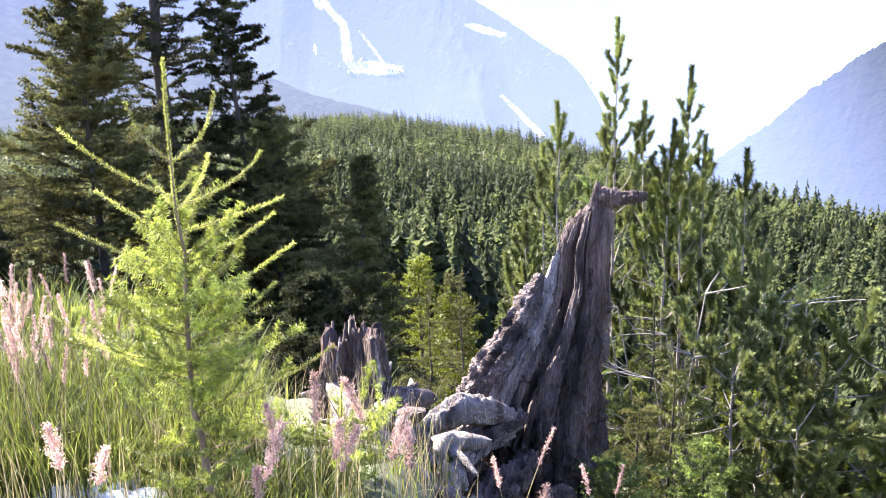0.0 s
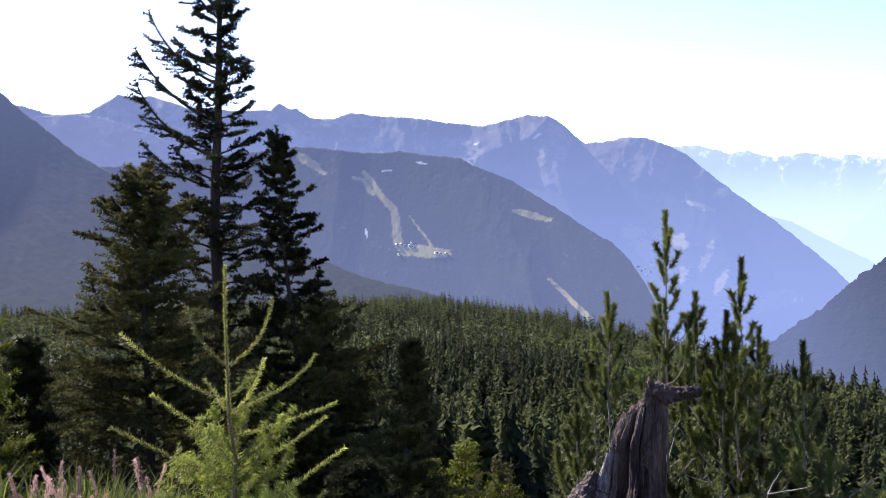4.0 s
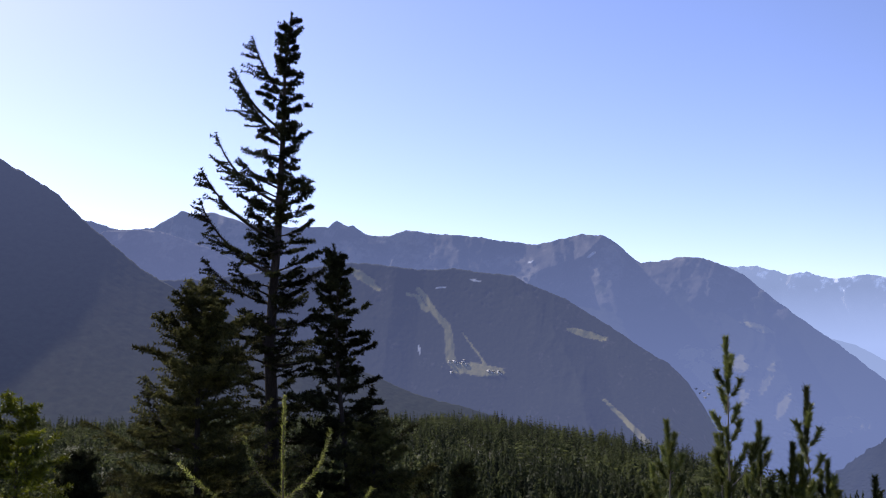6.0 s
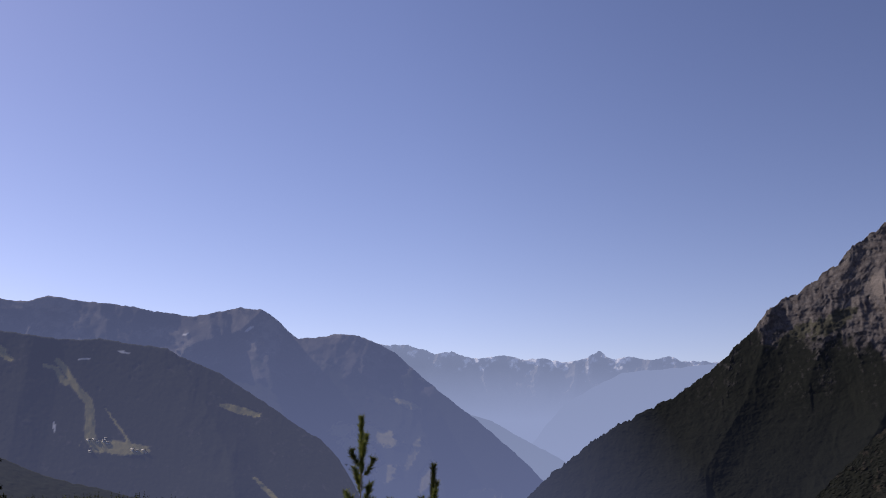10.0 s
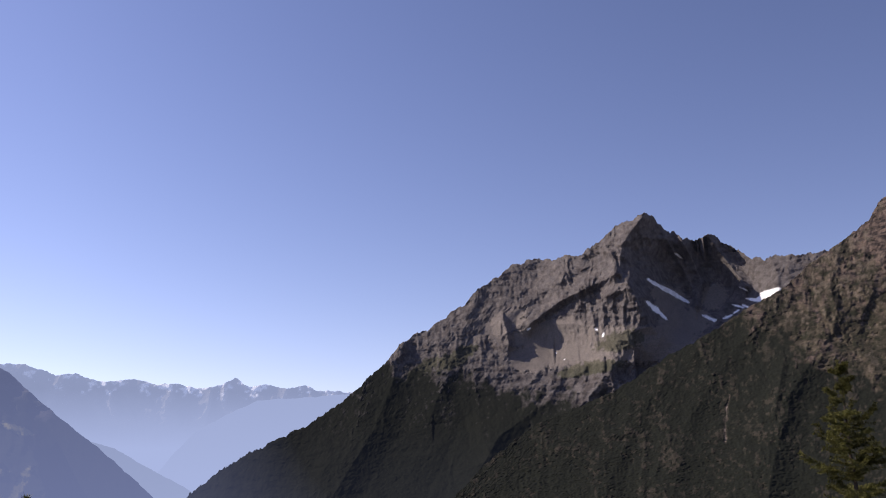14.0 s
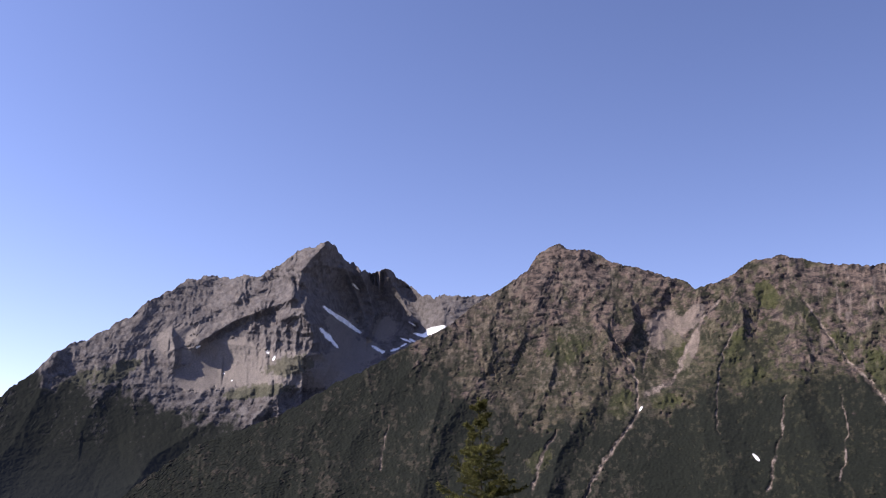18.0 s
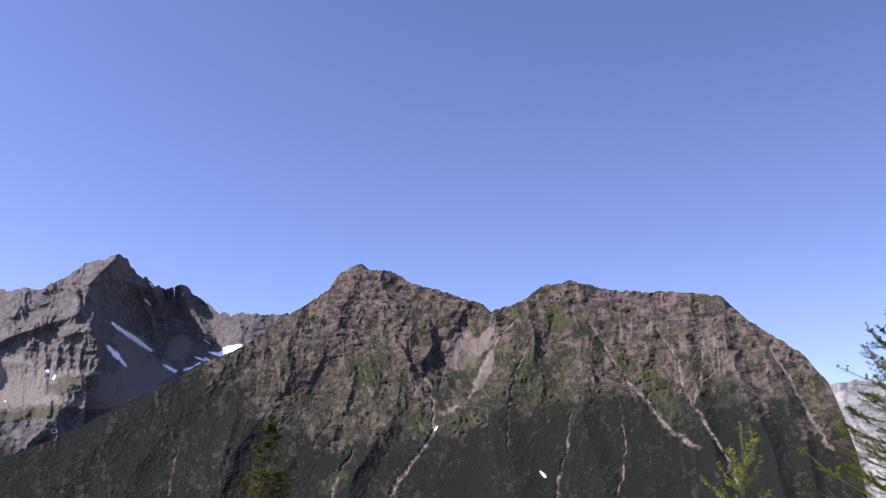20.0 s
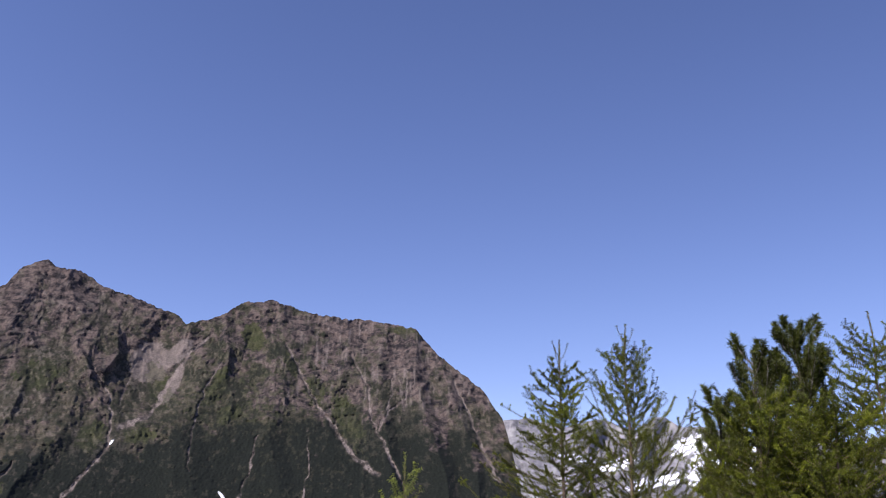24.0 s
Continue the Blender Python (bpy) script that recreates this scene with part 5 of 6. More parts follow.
# ---- dead wood ----
def stump_shell(height, outline, centre, lobes, teeth, seed, rings=46, sides=72, hollow=0.6, bark=0.02):
    """A broken trunk: outline(f) is its radius, lobes widen it towards the roots (bearing, reach, width), teeth break its top."""
    rng = np.random.default_rng(seed)
    a = np.arange(sides) * 2 * np.pi / sides
    top = teeth(a)
    f = np.linspace(0, 1, rings)[:, None]
    H = f * (height * top)[None]
    g = H / height
    R = outline(g)
    for b, reach, wide, low in lobes:
        d = (a - radians(b) + np.pi) % (2 * np.pi) - np.pi
        R = R + reach * np.exp(-(d / wide)[None] ** 2) * np.clip(1 - g / low, 0, 1) ** 1.8
    groove = fbm(np.degrees(a)[None] / 9 + g * 0.8, g * 1.2, 4, seed) * 0.5 + 0.5 * fbm(np.degrees(a)[None] / 4.0 + 1.5 * g, g * 5, 4, seed + 7, 0.6)
    R = R * (1 + 0.24 * groove) + bark * (fbm(np.degrees(a)[None] / 3, g * 22, 3, seed + 3) + 0.8 * fbm(np.degrees(a)[None] / 14, g * 14, 4, seed + 4, 0.6))
    X, Y = R * np.sin(a)[None] + centre(g), R * np.cos(a)[None]
    outer = np.stack([X, Y, H], -1)
    inner = []
    for k, (shrink, down) in enumerate(((0.8, 0.01), (0.62, 0.06), (0.3, hollow * 0.5))):
        cx, cy = centre(g[-1]), 0.0
        inner.append(np.stack([cx + (X[-1] - cx) * shrink, cy + (Y[-1] - cy) * shrink, H[-1] - height * down * (0.6 + 0.4 * np.sin(a * 5 + k))], -1))
    V = np.concatenate([outer, np.stack(inner)])
    h, w = V.shape[:2]
    i, j = np.meshgrid(np.arange(h - 1), np.arange(w), indexing="ij")
    k = (j + 1) % w
    return V.reshape(-1, 3), np.stack([i * w + j, i * w + k, (i + 1) * w + k, (i + 1) * w + j], -1).reshape(-1, 4)


def log_shape(line, radii, seed, sides=20, rough=0.12):
    """A piece of weathered wood: a tube with grooves along it, knots and torn flakes."""
    v, q = tube(line, radii, sides)
    n = len(line)
    v = v.reshape(n, sides, 3)
    c = np.asarray(line)[:, None]
    i, j = np.meshgrid(np.linspace(0, 6, n), np.arange(sides) * 12.0 / sides, indexing="ij")
    fold = np.minimum(j, 12 - j)
    k = 1 + rough * (0.8 * fbm(i * 0.5, fold * 0.8, 4, seed) + 0.7 * fbm(i * 0.4 + 7, fold * 2.6, 3, seed + 1) + 0.8 * fbm(i * 5.5, fold * 3.2, 3, seed + 2, 0.6))
    return (c + (v - c) * k[..., None]).reshape(-1, 3), q


def smooth_line(points, n):
    p = np.asarray(points, float)
    s = np.linspace(0, len(p) - 1, n)
    out = np.stack([np.interp(s, np.arange(len(p)), p[:, k]) for k in range(3)], -1)
    for _ in range(3):
        out[1:-1] = (out[:-2] + 2 * out[1:-1] + out[2:]) / 4
    return out


base = on_ground(6.9, 6.5, 0.15)
snag = thing("broken_trunk", base, "grey weathered broken tree trunk with torn top and spreading roots", "tree stump")
top_at = spot(10.15, -7.3, 6.5) - base
height = top_at[2]


SPAN = 0.00394
DOWN = np.array([0, 18, 50, 106, 172, 239, 300, 378, 460, 540, 700]) * SPAN
MIDDLE = np.array([-1, -3, -8, -20, -23, -39, -62, -86, -106, -124, -150]) * SPAN + 0.41
HALF = np.array([5, 14, 37, 49, 53, 63, 82, 98, 114, 126, 150]) * SPAN


def snag_shell(rings=230, sides=260, seed=91):
    """The leaning torn trunk: steep on one side, swept out to the roots on the other, with ribs and deep clefts that run down it."""
    a = np.arange(sides) * 2 * np.pi / sides
    f = np.linspace(0, 1, rings)[:, None]
    side = (1 - np.sin(a))[None] / 2
    torn = 0.05 * np.abs(grain_at(np.degrees(a) / 11, a * 0, 5)) + 0.04 * np.abs(grain_at(np.degrees(a) / 5, a * 0, 6)) + 0.22 * side[0] ** 2
    down = torn[None] + (height - torn[None]) * (1 - f)
    mid, half = np.interp(down, DOWN, MIDDLE), np.interp(down, DOWN, HALF)
    flow = np.degrees(a)[None] / 16 + 0.9 * down * (0.4 + side)
    cleft = np.clip(1 - 3.2 * np.abs(grain_at(flow, down * 0.55, seed)), 0, 1)
    crack = np.clip(1 - 2.6 * np.abs(grain_at(flow * 2.7 + 9, down * 1.1, seed + 1)), 0, 1)
    rot = step01(fbm(np.degrees(a)[None] / 30, down * 2.2, 3, seed + 2) + 0.5 * down + 0.3 * np.sin(a)[None] - 0.6, -0.1, 0.3)
    crumb = fbm(np.degrees(a)[None] / 5, down * 13, 4, seed + 3, 0.65)
    grain = fbm(flow * 5, down * 2.4, 3, seed + 4)
    k = 1 - 0.42 * cleft**1.4 - 0.16 * crack + 0.06 * grain + 0.16 * fbm(np.degrees(a)[None] / 38, down * 1.6, 3, seed + 6)
    out = 0.085 * rot * crumb * np.clip(half / 0.2, 0, 1)
    X = mid + (half * k + out) * np.sin(a)[None]
    Y = ((half * 0.75 + 0.06 * np.clip(down / 0.3, 0, 1)) * k + out) * np.cos(a)[None]
    rows = [np.stack([X, Y, height - down], -1)]
    for shrink, sink in ((0.7, 0.03), (0.4, 0.1), (0.05, 0.16)):
        rows.append(np.stack([mid[-1] + (X[-1] - mid[-1]) * shrink, Y[-1] * shrink, height - down[-1] - sink], -1)[None])
    V = np.concatenate(rows)
    h, w = V.shape[:2]
    i, j = np.meshgrid(np.arange(h - 1), np.arange(w), indexing="ij")
    n = (j + 1) % w
    return V.reshape(-1, 3), np.stack([i * w + j, i * w + n, (i + 1) * w + n, (i + 1) * w + j], -1).reshape(-1, 4)


part("trunk", snag_shell(), M_WOOD, snag, smooth=True)


def limb_of_wood(name, points, radius, seed, material, label="", rough=0.5, n=70):
    """points: metres to the side, towards the viewer, and below the torn top."""
    line = smooth_line([(x, -y, height - z) for x, y, z in points], n)
    r = np.interp(np.linspace(0, 1, n), np.linspace(0, 1, len(radius)), radius)
    part(name, log_shape(line, r, seed, 40, rough), material, snag, label, True)


limb_of_wood("bark_slab", [(-0.62, 0.24, 1.75), (-0.47, 0.28, 1.48), (-0.32, 0.27, 1.2), (-0.18, 0.24, 0.95), (-0.06, 0.18, 0.74), (0.02, 0.12, 0.6)], (0.12, 0.12, 0.105, 0.09, 0.07, 0.03), 93, M_STUMP_BARK, "dark crumbling bark on the trunk", 0.6, 130)
for k, (shift, r0, pale) in enumerate(((0.0, 0.035, True), (0.07, 0.028, False), (-0.05, 0.03, True))):
    limb_of_wood("wood_rib", [(-0.40 + shift * 1.5, 0.42, 1.65), (-0.20 + shift * 1.3, 0.36, 1.24), (-0.03 + shift, 0.26, 0.95), (0.07 + shift * 0.8, 0.18, 0.7), (0.13 + shift * 0.6, 0.12, 0.42 - shift)],
                 (r0, r0 * 1.2, r0, r0 * 0.8, 0.012), 97 + 20 * k, M_BARE_WOOD if pale else M_WOOD, "bleached rib of bare wood" if pale else "", 0.6)
limb_of_wood("branch_stub", [(0.42, 0.0, 0.2), (0.46, 0.02, 0.08), (0.55, 0.04, 0.08), (0.66, 0.05, 0.07), (0.75, 0.05, 0.06)], (0.06, 0.075, 0.06, 0.045, 0.02), 99, M_WOOD, "weathered stub of a broken limb", 0.5)
limb_of_wood("torn_spike", [(0.34, 0.05, 0.55), (0.38, 0.05, 0.25), (0.41, 0.03, -0.04)], (0.11, 0.07, 0.015), 98, M_WOOD, "", 0.35)
limb_of_wood("root", [(-0.22, 0.5, 1.5), (-0.40, 0.62, 1.4), (-0.58, 0.70, 1.36), (-0.76, 0.74, 1.44), (-0.9, 0.8, 1.62), (-0.96, 0.85, 1.9)], (0.05, 0.07, 0.082, 0.07, 0.05, 0.02), 101, M_BARE_WOOD, "pale smooth root", 0.4, 110)
for k in range(9):
    out, low = 0.12 * k, 0.05 * ((k * 5) % 4)
    limb_of_wood("root", [(-0.15 - out * 0.3, 0.45, 1.5 + low), (-0.34 - out * 0.6, 0.62 + 0.05 * (k % 3), 1.55 + low), (-0.5 - out * 0.8, 0.75 + 0.08 * (k % 4), 1.62 + low + 0.06 * (k % 2)), (-0.62 - out, 0.85 + 0.1 * (k % 3), 1.9 + low)], (0.05, 0.045, 0.035, 0.012), 131 + k, M_BARE_WOOD if k % 3 else M_WOOD, "", 0.6, 50)
limb_of_wood("root", [(-0.1, 0.6, 1.75), (-0.28, 0.85, 1.85), (-0.42, 1.05, 2.1)], (0.08, 0.08, 0.04), 108, M_WOOD, "", 0.7)
limb_of_wood("root", [(-0.5, 0.6, 1.8), (-0.8, 0.9, 1.95), (-1.1, 1.1, 1.85), (-1.4, 1.2, 2.0)], (0.14, 0.12, 0.09, 0.04), 102, M_WOOD)
limb_of_wood("root", [(-0.3, 0.7, 1.9), (-0.55, 1.0, 2.05), (-0.85, 1.35, 1.98), (-1.0, 1.5, 2.15)], (0.14, 0.11, 0.08, 0.04), 103, M_WOOD)
limb_of_wood("root", [(-0.6, 0.5, 1.75), (-0.95, 0.7, 1.72), (-1.2, 0.95, 1.62), (-1.45, 1.0, 1.8)], (0.07, 0.06, 0.05, 0.03), 104, M_BARE_WOOD)
limb_of_wood("root", [(0.05, 0.6, 2.0), (0.1, 0.95, 2.3), (0.05, 1.3, 2.45)], (0.13, 0.11, 0.05), 105, M_WOOD)
limb_of_wood("root", [(-0.4, 0.8, 1.95), (-0.68, 1.15, 1.9), (-0.78, 1.5, 2.1)], (0.07, 0.06, 0.03), 106, M_BARE_WOOD)
rng = np.random.default_rng(7)
for k in range(60):
    a, d = rng.uniform(-5.5, 3.0), rng.uniform(3.9, 5.6)
    p = on_ground(a, d, 0.0)
    ob = thing("wood_chunk", p, "pale splinter of rotten wood lying on the bank", "wood debris", "rotten wood round the broken trunk")
    way = rng.uniform(0, 6.3)
    ln = rng.uniform(0.14, 0.5)
    line = smooth_line([(0, 0, 0.02), (math.sin(way) * ln * 0.5, math.cos(way) * ln * 0.5, 0.05 + rng.uniform(0, 0.08)), (math.sin(way) * ln, math.cos(way) * ln, rng.uniform(0, 0.18))], 9)
    part("splinter", log_shape(line, rng.uniform(0.03, 0.075) * np.array([0.5, 0.9, 1, 1, 0.9, 0.8, 0.7, 0.5, 0.2]), 200 + k, 10, 0.3), M_BARE_WOOD if k % 3 else M_WOOD, ob, smooth=True)

base = on_ground(-4.6, 4.75, 0.2)
small = thing("tree_stump", base, "small grey stump with a jagged splintered top", "tree stump")
top_z = spot(-4.66, -15.4, 4.75)[2] - base[2]


def small_teeth(a):
    return np.clip(0.82 + 0.16 * grain_at(np.degrees(a) / 13, a * 0, 15) + 0.12 * grain_at(np.degrees(a) / 5, a * 0, 16), 0.5, 1.02)


part("trunk", stump_shell(top_z, lambda g: 0.155 + 0.07 * (1 - g) ** 1.5, lambda g: -0.02 * g, [(100, 0.14, 0.5, 0.6), (-90, 0.08, 0.4, 0.5)], small_teeth, 111, 50, 90, 0.8), M_WOOD, small, smooth=True)
for k in range(9):
    a = k * 0.7 + 0.2
    p0 = np.array([math.sin(a) * 0.15, math.cos(a) * 0.15, top_z * 0.5])
    part("splinter", log_shape(smooth_line([p0, p0 * (0.95, 0.95, 1.5), p0 * (0.9, 0.9, 1.72 + 0.25 * ((k * 37) % 10) / 10)], 10), 0.035 * np.linspace(1, 0.15, 10), 120 + k, 8, 0.3), M_BARE_WOOD if k % 2 else M_WOOD, small, smooth=True)


# ---- grasses and stones ----
def grass_field(spots, height, width, bend, seed, per=1):
    """Curved blades of grass from each place."""
    rng = np.random.default_rng(seed)
    p = np.repeat(np.asarray(spots, float), per, 0)
    n = len(p)
    p = p + np.concatenate([rng.normal(0, 0.035, (n, 2)), np.zeros((n, 1))], 1)
    a, h = rng.uniform(0, 6.283, n), height * rng.uniform(0.5, 1.15, n)
    lean = bend * rng.uniform(0.2, 1.3, n) * h
    side = np.stack([np.cos(a + 1.57), np.sin(a + 1.57), np.zeros(n)], -1) * (width * rng.uniform(0.6, 1.3, n))[:, None]
    rows = []
    for f, w in ((0, 1), (0.35, 0.95), (0.7, 0.7), (1.0, 0.12)):
        c = p + np.stack([np.cos(a) * lean * f * f, np.sin(a) * lean * f * f, h * f * (1 - 0.12 * f)], -1)
        rows += [c - side * w, c + side * w]
    v = np.stack(rows, 1).reshape(-1, 3)
    k = np.arange(n)[:, None] * 8
    q = np.concatenate([k + np.array([[0, 1, 3, 2]]), k + np.array([[2, 3, 5, 4]]), k + np.array([[4, 5, 7, 6]])])
    return v, q


rng = np.random.default_rng(17)


def scatter(count, a0, a1, d0, d1):
    a, d = rng.uniform(a0, a1, count), np.sqrt(rng.uniform(d0**2, d1**2, count))
    x, y = d * np.sin(np.radians(a)), d * np.cos(np.radians(a))
    return np.stack([x, y, ground_z(x, y)], -1)


for name, lab, geo, mat in (("meadow_grass", "tall fresh green grass on the bank", grass_field(scatter(1300, -40, -11, 3.3, 4.6), 0.4, 0.0028, 0.45, 18, 7), M_GRASS),
                            ("meadow_grass", "short green grass round the sapling", grass_field(scatter(400, -18, -5, 2.3, 3.4), 0.19, 0.0026, 0.6, 19, 7), M_GRASS),
                            ("meadow_grass", "short green grass towards the spruces", grass_field(scatter(900, -40, -11, 4.4, 7.5), 0.22, 0.004, 0.5, 23, 6), M_GRASS),
                            ("dry_grass", "dry straw-coloured stems among the grass", grass_field(scatter(300, -34, 3, 2.7, 4.6), 0.42, 0.0017, 0.25, 20, 3), M_STRAW),
                            ("slope_undergrowth", "low green undergrowth on the slope", grass_field(scatter(2600, -30, 34, 5.5, 20), 0.4, 0.007, 0.5, 21, 6), M_GRASS),
                            ("bank_grass", "sparse grass on the edge of the bank", grass_field(scatter(500, -3, 22, 2.4, 6.5), 0.2, 0.0026, 0.6, 24, 5), M_GRASS),
                            ("path_grass", "grass round the standing place", grass_field(scatter(1200, 35, 320, 1.2, 9), 0.22, 0.003, 0.6, 22, 5), M_GRASS)):
    tagged(new(name, mesh_of(name, *geo, mat)), lab, "grass", kind="stuff")


def plume_grass(seed, height, fluffy):
    """A reed grass: a thin arching stem with a feathery plume."""
    r = np.random.default_rng(seed)
    ob = thing("reed_grass", (0, 0, 0), "flowering grass stem with a broad feathery pink plume" if fluffy else "flowering grass stem with a thin faded pink plume", "grass", "flowering grasses on the bank")
    line = curve_out((0, 0, 0), 0, height, 88, 72, 12, r, 0.04)
    part("stem", tube(line, np.linspace(0.0022, 0.001, 12), 4), M_STRAW, ob, smooth=True)
    p, d = along(line[8 if fluffy else 9:], 0.007)
    f = np.linspace(0, 1, len(p))
    pieces = []
    for lo, hi, l in ((0, 0.2, 0.022), (0.2, 0.6, 0.034), (0.6, 0.85, 0.024), (0.85, 1.01, 0.014)):
        k = (f >= lo) & (f < hi)
        b = blades(p[k], d[k], 10 if fluffy else 5, l * (1.1 if fluffy else 0.6), 0.0014, 0.5 if fluffy else 0.26, r, 1.0)
        pieces.append(b)
        tri = b[0].reshape(-1, 3, 3)
        root, end = (tri[:, 0] + tri[:, 2]) / 2, tri[:, 1]
        way = (end - root) / (np.linalg.norm(end - root, axis=1, keepdims=True) + 1e-9)
        pieces.append(blades(end, way, 2, 0.009, 0.0034, 0.7, r, 0.7))
        pieces.append(blades((root + end) / 2, way, 2 if fluffy else 1, 0.008, 0.0032, 0.7, r, 0.7))
    part("plume", joined(pieces), M_PLUME, ob)
    for k in range(3):
        b = curve_out(line[1 + k], r.uniform(0, 6.28), height * 0.35, 70, 10, 6, r, 0.1)
        part("leaf", tube(b, 0.0028 * np.linspace(1, 0.2, 6), 3), M_GRASS, ob)
    return ob


KINDS = [plume_grass(400 + k, h, k > 2) for k, h in enumerate((0.56, 0.66, 0.72, 0.5, 0.58, 0.44))]
far_places = [(rng.uniform(-27.5, -18.5), rng.uniform(3.3, 4.4)) for k in range(64)]
near_places = [(-22.2, 2.75), (-21.4, 2.8), (-8.0, 2.6), (-7.5, 2.75), (-10.6, 2.5), (-6.4, 2.7), (-4.2, 2.55), (-8.2, 2.35), (7.2, 2.9), (-12.6, 2.4), (-1.0, 2.7), (-9.0, 2.9), (-2.2, 2.9)]
first = [True] * 6
for k, (az, d) in enumerate(far_places + near_places + [(4.5, 2.9), (10.8, 3.1), (5.4, 3.0), (11.8, 3.0)]):
    i = 3 + k % 3 if 64 <= k < 77 else k % 3
    p = on_ground(az, d, 0.01)
    m = pose(*p, rng.uniform(-7, 7), rng.uniform(-7, 7), rng.uniform(0, 360))
    if first[i]:
        KINDS[i].matrix_world = m
        first[i] = False
    else:
        copy_thing(KINDS[i], m)


def stone(seed, size):
    r = np.random.default_rng(seed)
    n, w = 9, 12
    th, ph = np.meshgrid(np.linspace(0.02, np.pi - 0.02, n), np.arange(w) * 2 * np.pi / w, indexing="ij")
    d = np.stack([np.sin(th) * np.cos(ph), np.sin(th) * np.sin(ph), np.cos(th)], -1)
    planes = r.normal(size=(9, 3))
    planes /= np.linalg.norm(planes, axis=1, keepdims=True)
    reach = np.min(np.where(d @ planes.T > 0.15, r.uniform(0.62, 0.9, 9) / np.clip(d @ planes.T, 0.15, 1), 1.1), -1)
    v = d * reach[..., None] * size * np.array([1.2, 1.0, 0.6])
    i, j = np.meshgrid(np.arange(n - 1), np.arange(w), indexing="ij")
    k = (j + 1) % w
    return v.reshape(-1, 3), np.stack([i * w + j, i * w + k, (i + 1) * w + k, (i + 1) * w + j], -1).reshape(-1, 4)


for k in range(60):
    az, d = rng.uniform(-27, -17), rng.uniform(2.85, 3.5)
    p = on_ground(az, d, -0.02)
    ob = new("stone", mesh_of("stone", *stone(500 + k, rng.uniform(0.03, 0.09)), M_STONE))
    ob.matrix_world = pose(*p, rng.uniform(-15, 15), rng.uniform(-15, 15), rng.uniform(0, 360))
    tagged(ob, "pale broken stone lying in the grass", "stone", "stones in the grass")


# ---- houses in the clearing and in the valley ----
def house(at, size, turn, seed):
    ob = thing("house", at, "small white house with a grey pitched roof", "house", "houses across the valley", turn)
    w, d, h, r = size
    v = np.array([(-w, -d, -4), (w, -d, -4), (w, d, -4), (-w, d, -4), (-w, -d, h), (w, -d, h), (w, d, h), (-w, d, h)], float)
    part("wall", (v, np.array([(0, 1, 5, 4), (1, 2, 6, 5), (2, 3, 7, 6), (3, 0, 4, 7), (4, 5, 6, 7)])), M_WALL, ob)
    o = 0.6
    v = np.array([(-w - o, -d - o, h - 0.3), (w + o, -d - o, h - 0.3), (w + o, 0, h + r), (-w - o, 0, h + r), (-w - o, d + o, h - 0.3), (w + o, d + o, h - 0.3),
                  (-w - o, -d - o, h - 0.7), (w + o, -d - o, h - 0.7), (w + o, 0, h + r - 0.4), (-w - o, 0, h + r - 0.4), (-w - o, d + o, h - 0.7), (w + o, d + o, h - 0.7)], float)
    part("roof", (v, np.array([(0, 1, 2, 3), (3, 2, 5, 4), (7, 6, 9, 8), (8, 9, 10, 11), (0, 6, 7, 1), (4, 5, 11, 10), (0, 3, 9, 6), (3, 4, 10, 9), (1, 7, 8, 2), (2, 8, 11, 5)])), M_ROOF, ob)
    return ob


rng = np.random.default_rng(23)
for hill, a, e in [("piste_hill", a, e) for a, e in ((-4.75, 0.75), (-4.45, 0.78), (-4.25, 0.66), (-3.95, 0.7), (-3.7, 0.6), (-3.85, 0.82), (-2.35, 0.2), (-2.1, 0.15), (-1.75, 0.16), (-1.6, 0.05), (-4.6, 0.1))] + \
                  [("main_ridge", a, e) for a, e in ((9.9, -0.7), (10.1, -0.95), (10.4, -1.2), (10.6, -1.0), (10.35, -0.8))]:
    p = on_massif(hill, a, e)
    house(p, (rng.uniform(2, 3.5), rng.uniform(1.6, 2.2), rng.uniform(1.8, 2.6), 1.2), rng.uniform(-40, 40), 0)


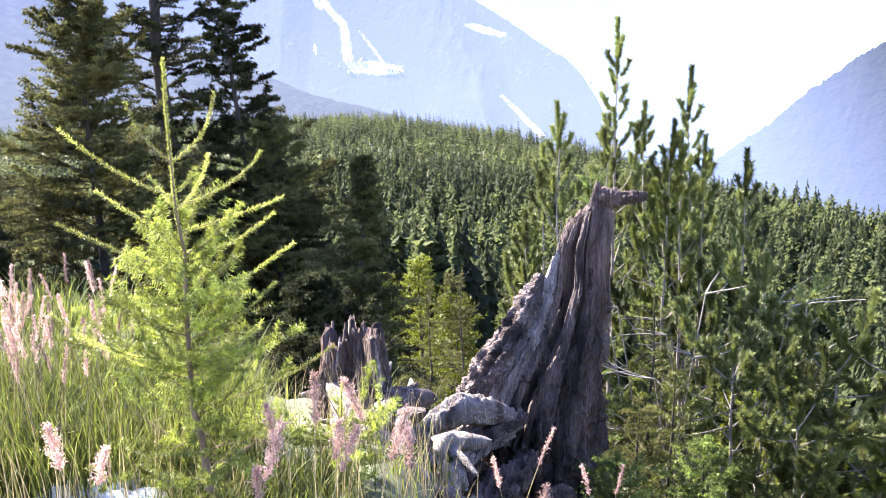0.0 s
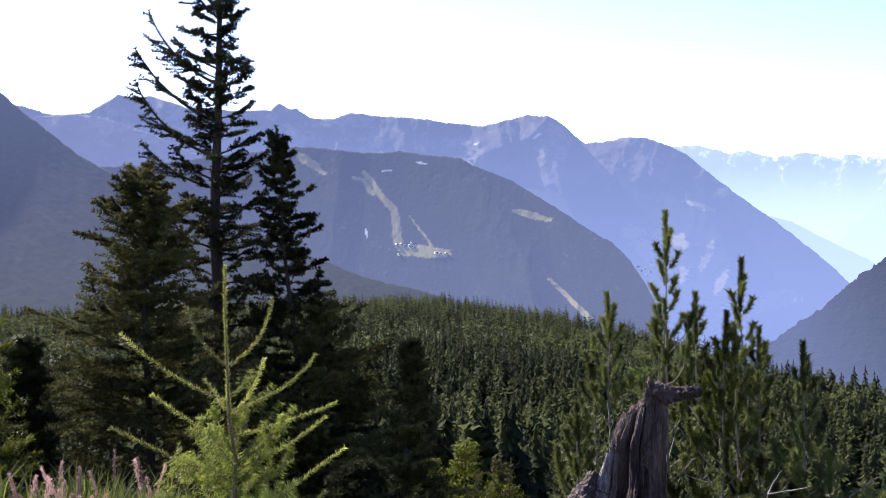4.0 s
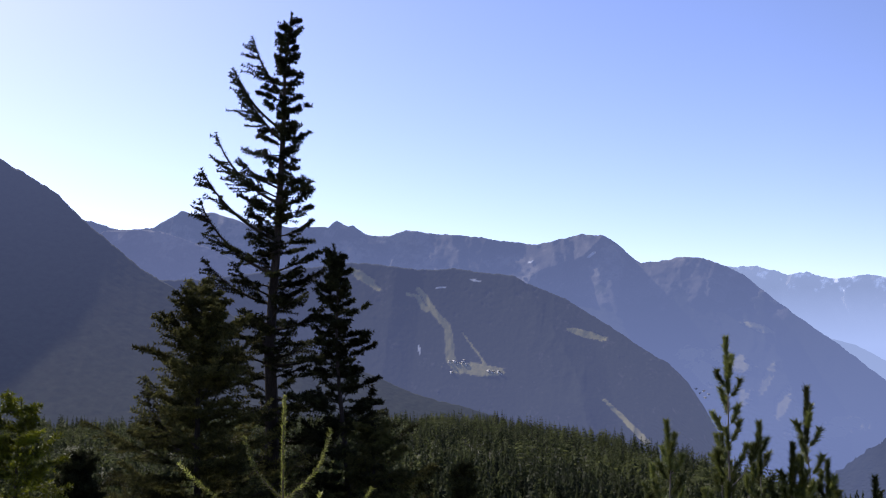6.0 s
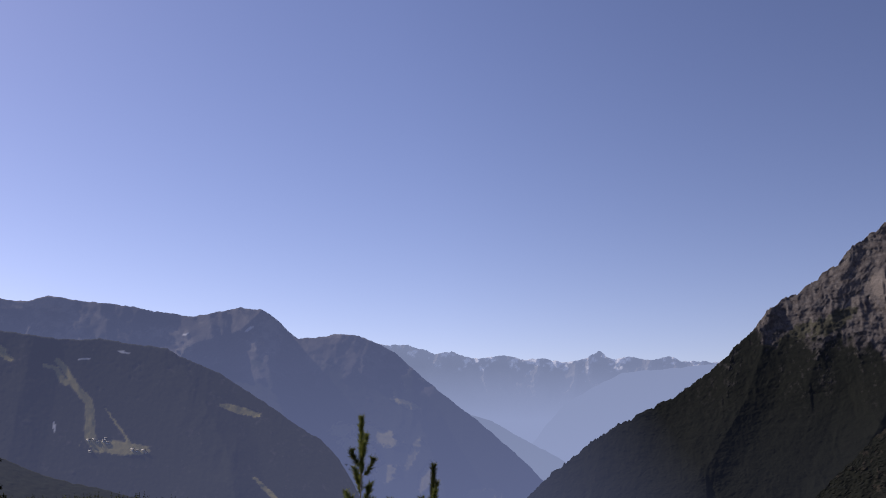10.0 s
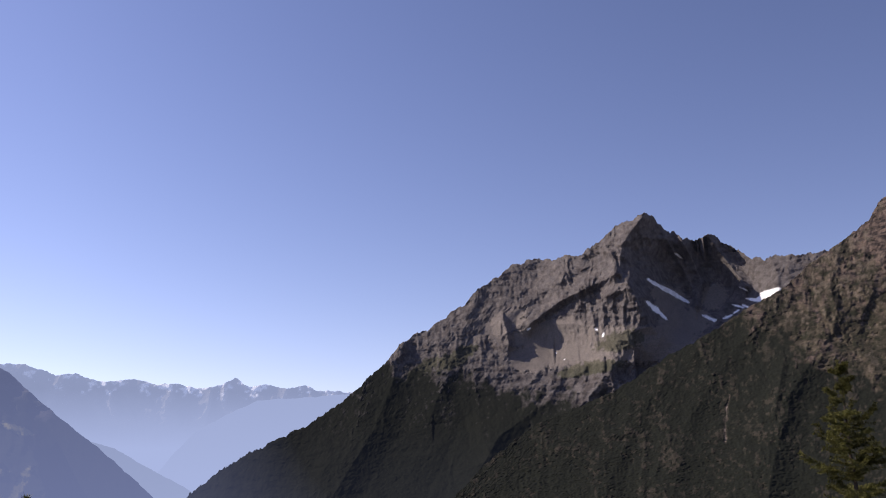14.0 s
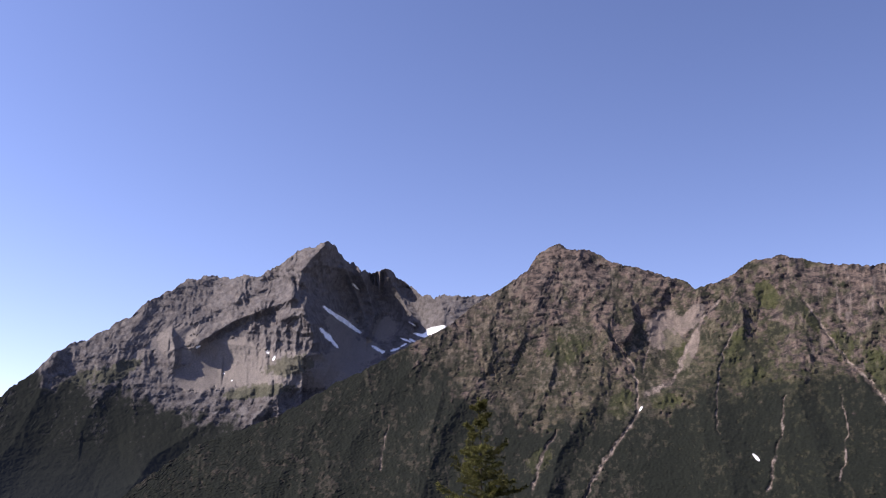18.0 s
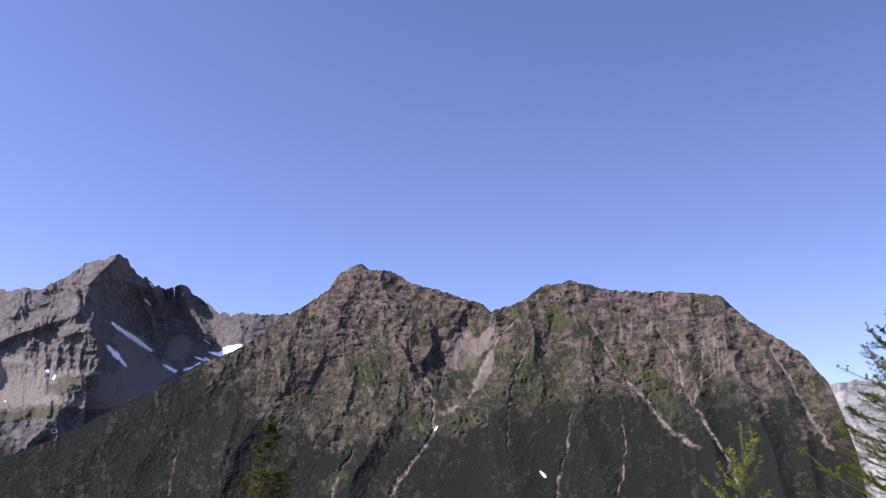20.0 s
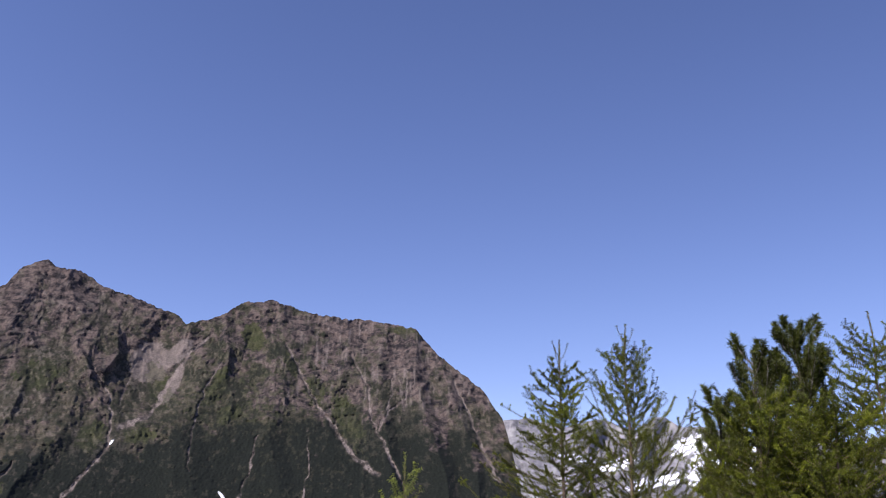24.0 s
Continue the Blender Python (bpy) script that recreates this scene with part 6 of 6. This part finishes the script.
# ---- the wooded terrace ----
def far_tree(seed, whorls, blade_count, larch):
    """A light conifer shape, one metre tall: whorls of drooping fans round a stem."""
    r = np.random.default_rng(seed)
    vs, tone = [], []
    for k in range(whorls):
        f = (k + 0.5) / whorls
        rad = (0.22 if larch else 0.18) * (1 - f) ** (0.55 if larch else 0.75) + 0.015
        for j in range(blade_count):
            a = r.uniform(0, 6.283)
            z = 0.10 + 0.88 * f + r.uniform(-0.03, 0.03)
            l = rad * r.uniform(0.7, 1.12)
            w = l * r.uniform(0.22, 0.45)
            d = np.array([math.sin(a), math.cos(a), 0])
            s = np.array([math.cos(a), -math.sin(a), r.uniform(-1.6, 1.6)])
            s *= w / np.linalg.norm(s)
            droop = r.uniform(-0.3, 0.6) * l if not larch else r.uniform(-0.8, 0.5) * l
            root = np.array([0, 0, z + 0.05])
            mid = d * l * 0.6 + (0, 0, z - droop * 0.4 + r.uniform(-0.015, 0.015))
            vs.append(np.stack([root, mid + s, d * l + (0, 0, z - droop), mid - s]))
            tone.append(r.uniform(-0.12, 0.12))
    vs.append(np.array([(0.006, 0, 0), (-0.006, 0, 0), (-0.002, 0, 0.98), (0.002, 0, 0.98)]))
    tone.append(-0.3)
    return np.concatenate(vs), np.repeat(tone, 4)


def forest(count_rings, shapes, seed, small=6.0, big=13.0):
    """Trees over a stretch of ground as one mesh of many crowns."""
    r = np.random.default_rng(seed)
    V, T = [], []
    for d0, d1, n in count_rings:
        a, d = r.uniform(-36, 38, n), np.sqrt(r.uniform(d0**2, d1**2, n))
        brow = np.interp(a, [-40, -5, 7, 18, 26, 40], [735, 715, 575, 365, 312, 312])
        x, y = d * np.sin(np.radians(a)), d * np.cos(np.radians(a))
        z = ground_z(x, y)
        mood = grain_at(x / 45, y / 45, 91)
        for k in np.nonzero(d < brow)[0]:
            larch = r.uniform() < 0.42 + 0.4 * mood[k]
            v, t = shapes[(1 if larch else 0) * 3 + r.integers(3)]
            h = r.uniform(small, big) * (0.85 if larch else 1)
            wide = h * (r.uniform(0.85, 1.4) if larch else r.uniform(0.7, 1.05))
            c, s = math.cos(k), math.sin(k)
            V.append(np.stack([x[k] + (v[:, 0] * c - v[:, 1] * s) * wide, y[k] + (v[:, 0] * s + v[:, 1] * c) * wide, z[k] - 0.2 + v[:, 2] * h], -1))
            T.append(np.clip(t + (0.72 if larch else 0.28) + 0.18 * mood[k] + r.uniform(-0.2, 0.2), 0, 1))
    V, T = np.concatenate(V), np.concatenate(T)
    return V, np.arange(len(V)).reshape(-1, 4), T


FINE = [far_tree(600 + k, 22, 13, k > 2) for k in range(6)]
MID = [far_tree(610 + k, 12, 8, k > 2) for k in range(6)]
COARSE = [far_tree(620 + k, 7, 6, k > 2) for k in range(6)]
for name, lab, geo in (("slope_forest", "mixed spruce and larch wood on the slope", forest([(70, 140, 750)], FINE, 71, 8, 17)),
                       ("terrace_forest", "dense mixed conifer wood on the terrace", forest([(120, 330, 5200)], MID, 73, 8, 16)),
                       ("brow_forest", "far conifer wood up to the brow of the terrace", forest([(320, 735, 10500)], COARSE, 79))):
    tagged(new(name, mesh_of(name, geo[0], geo[1], M_FAR_TREES, tone=geo[2])), lab, "forest", kind="stuff")
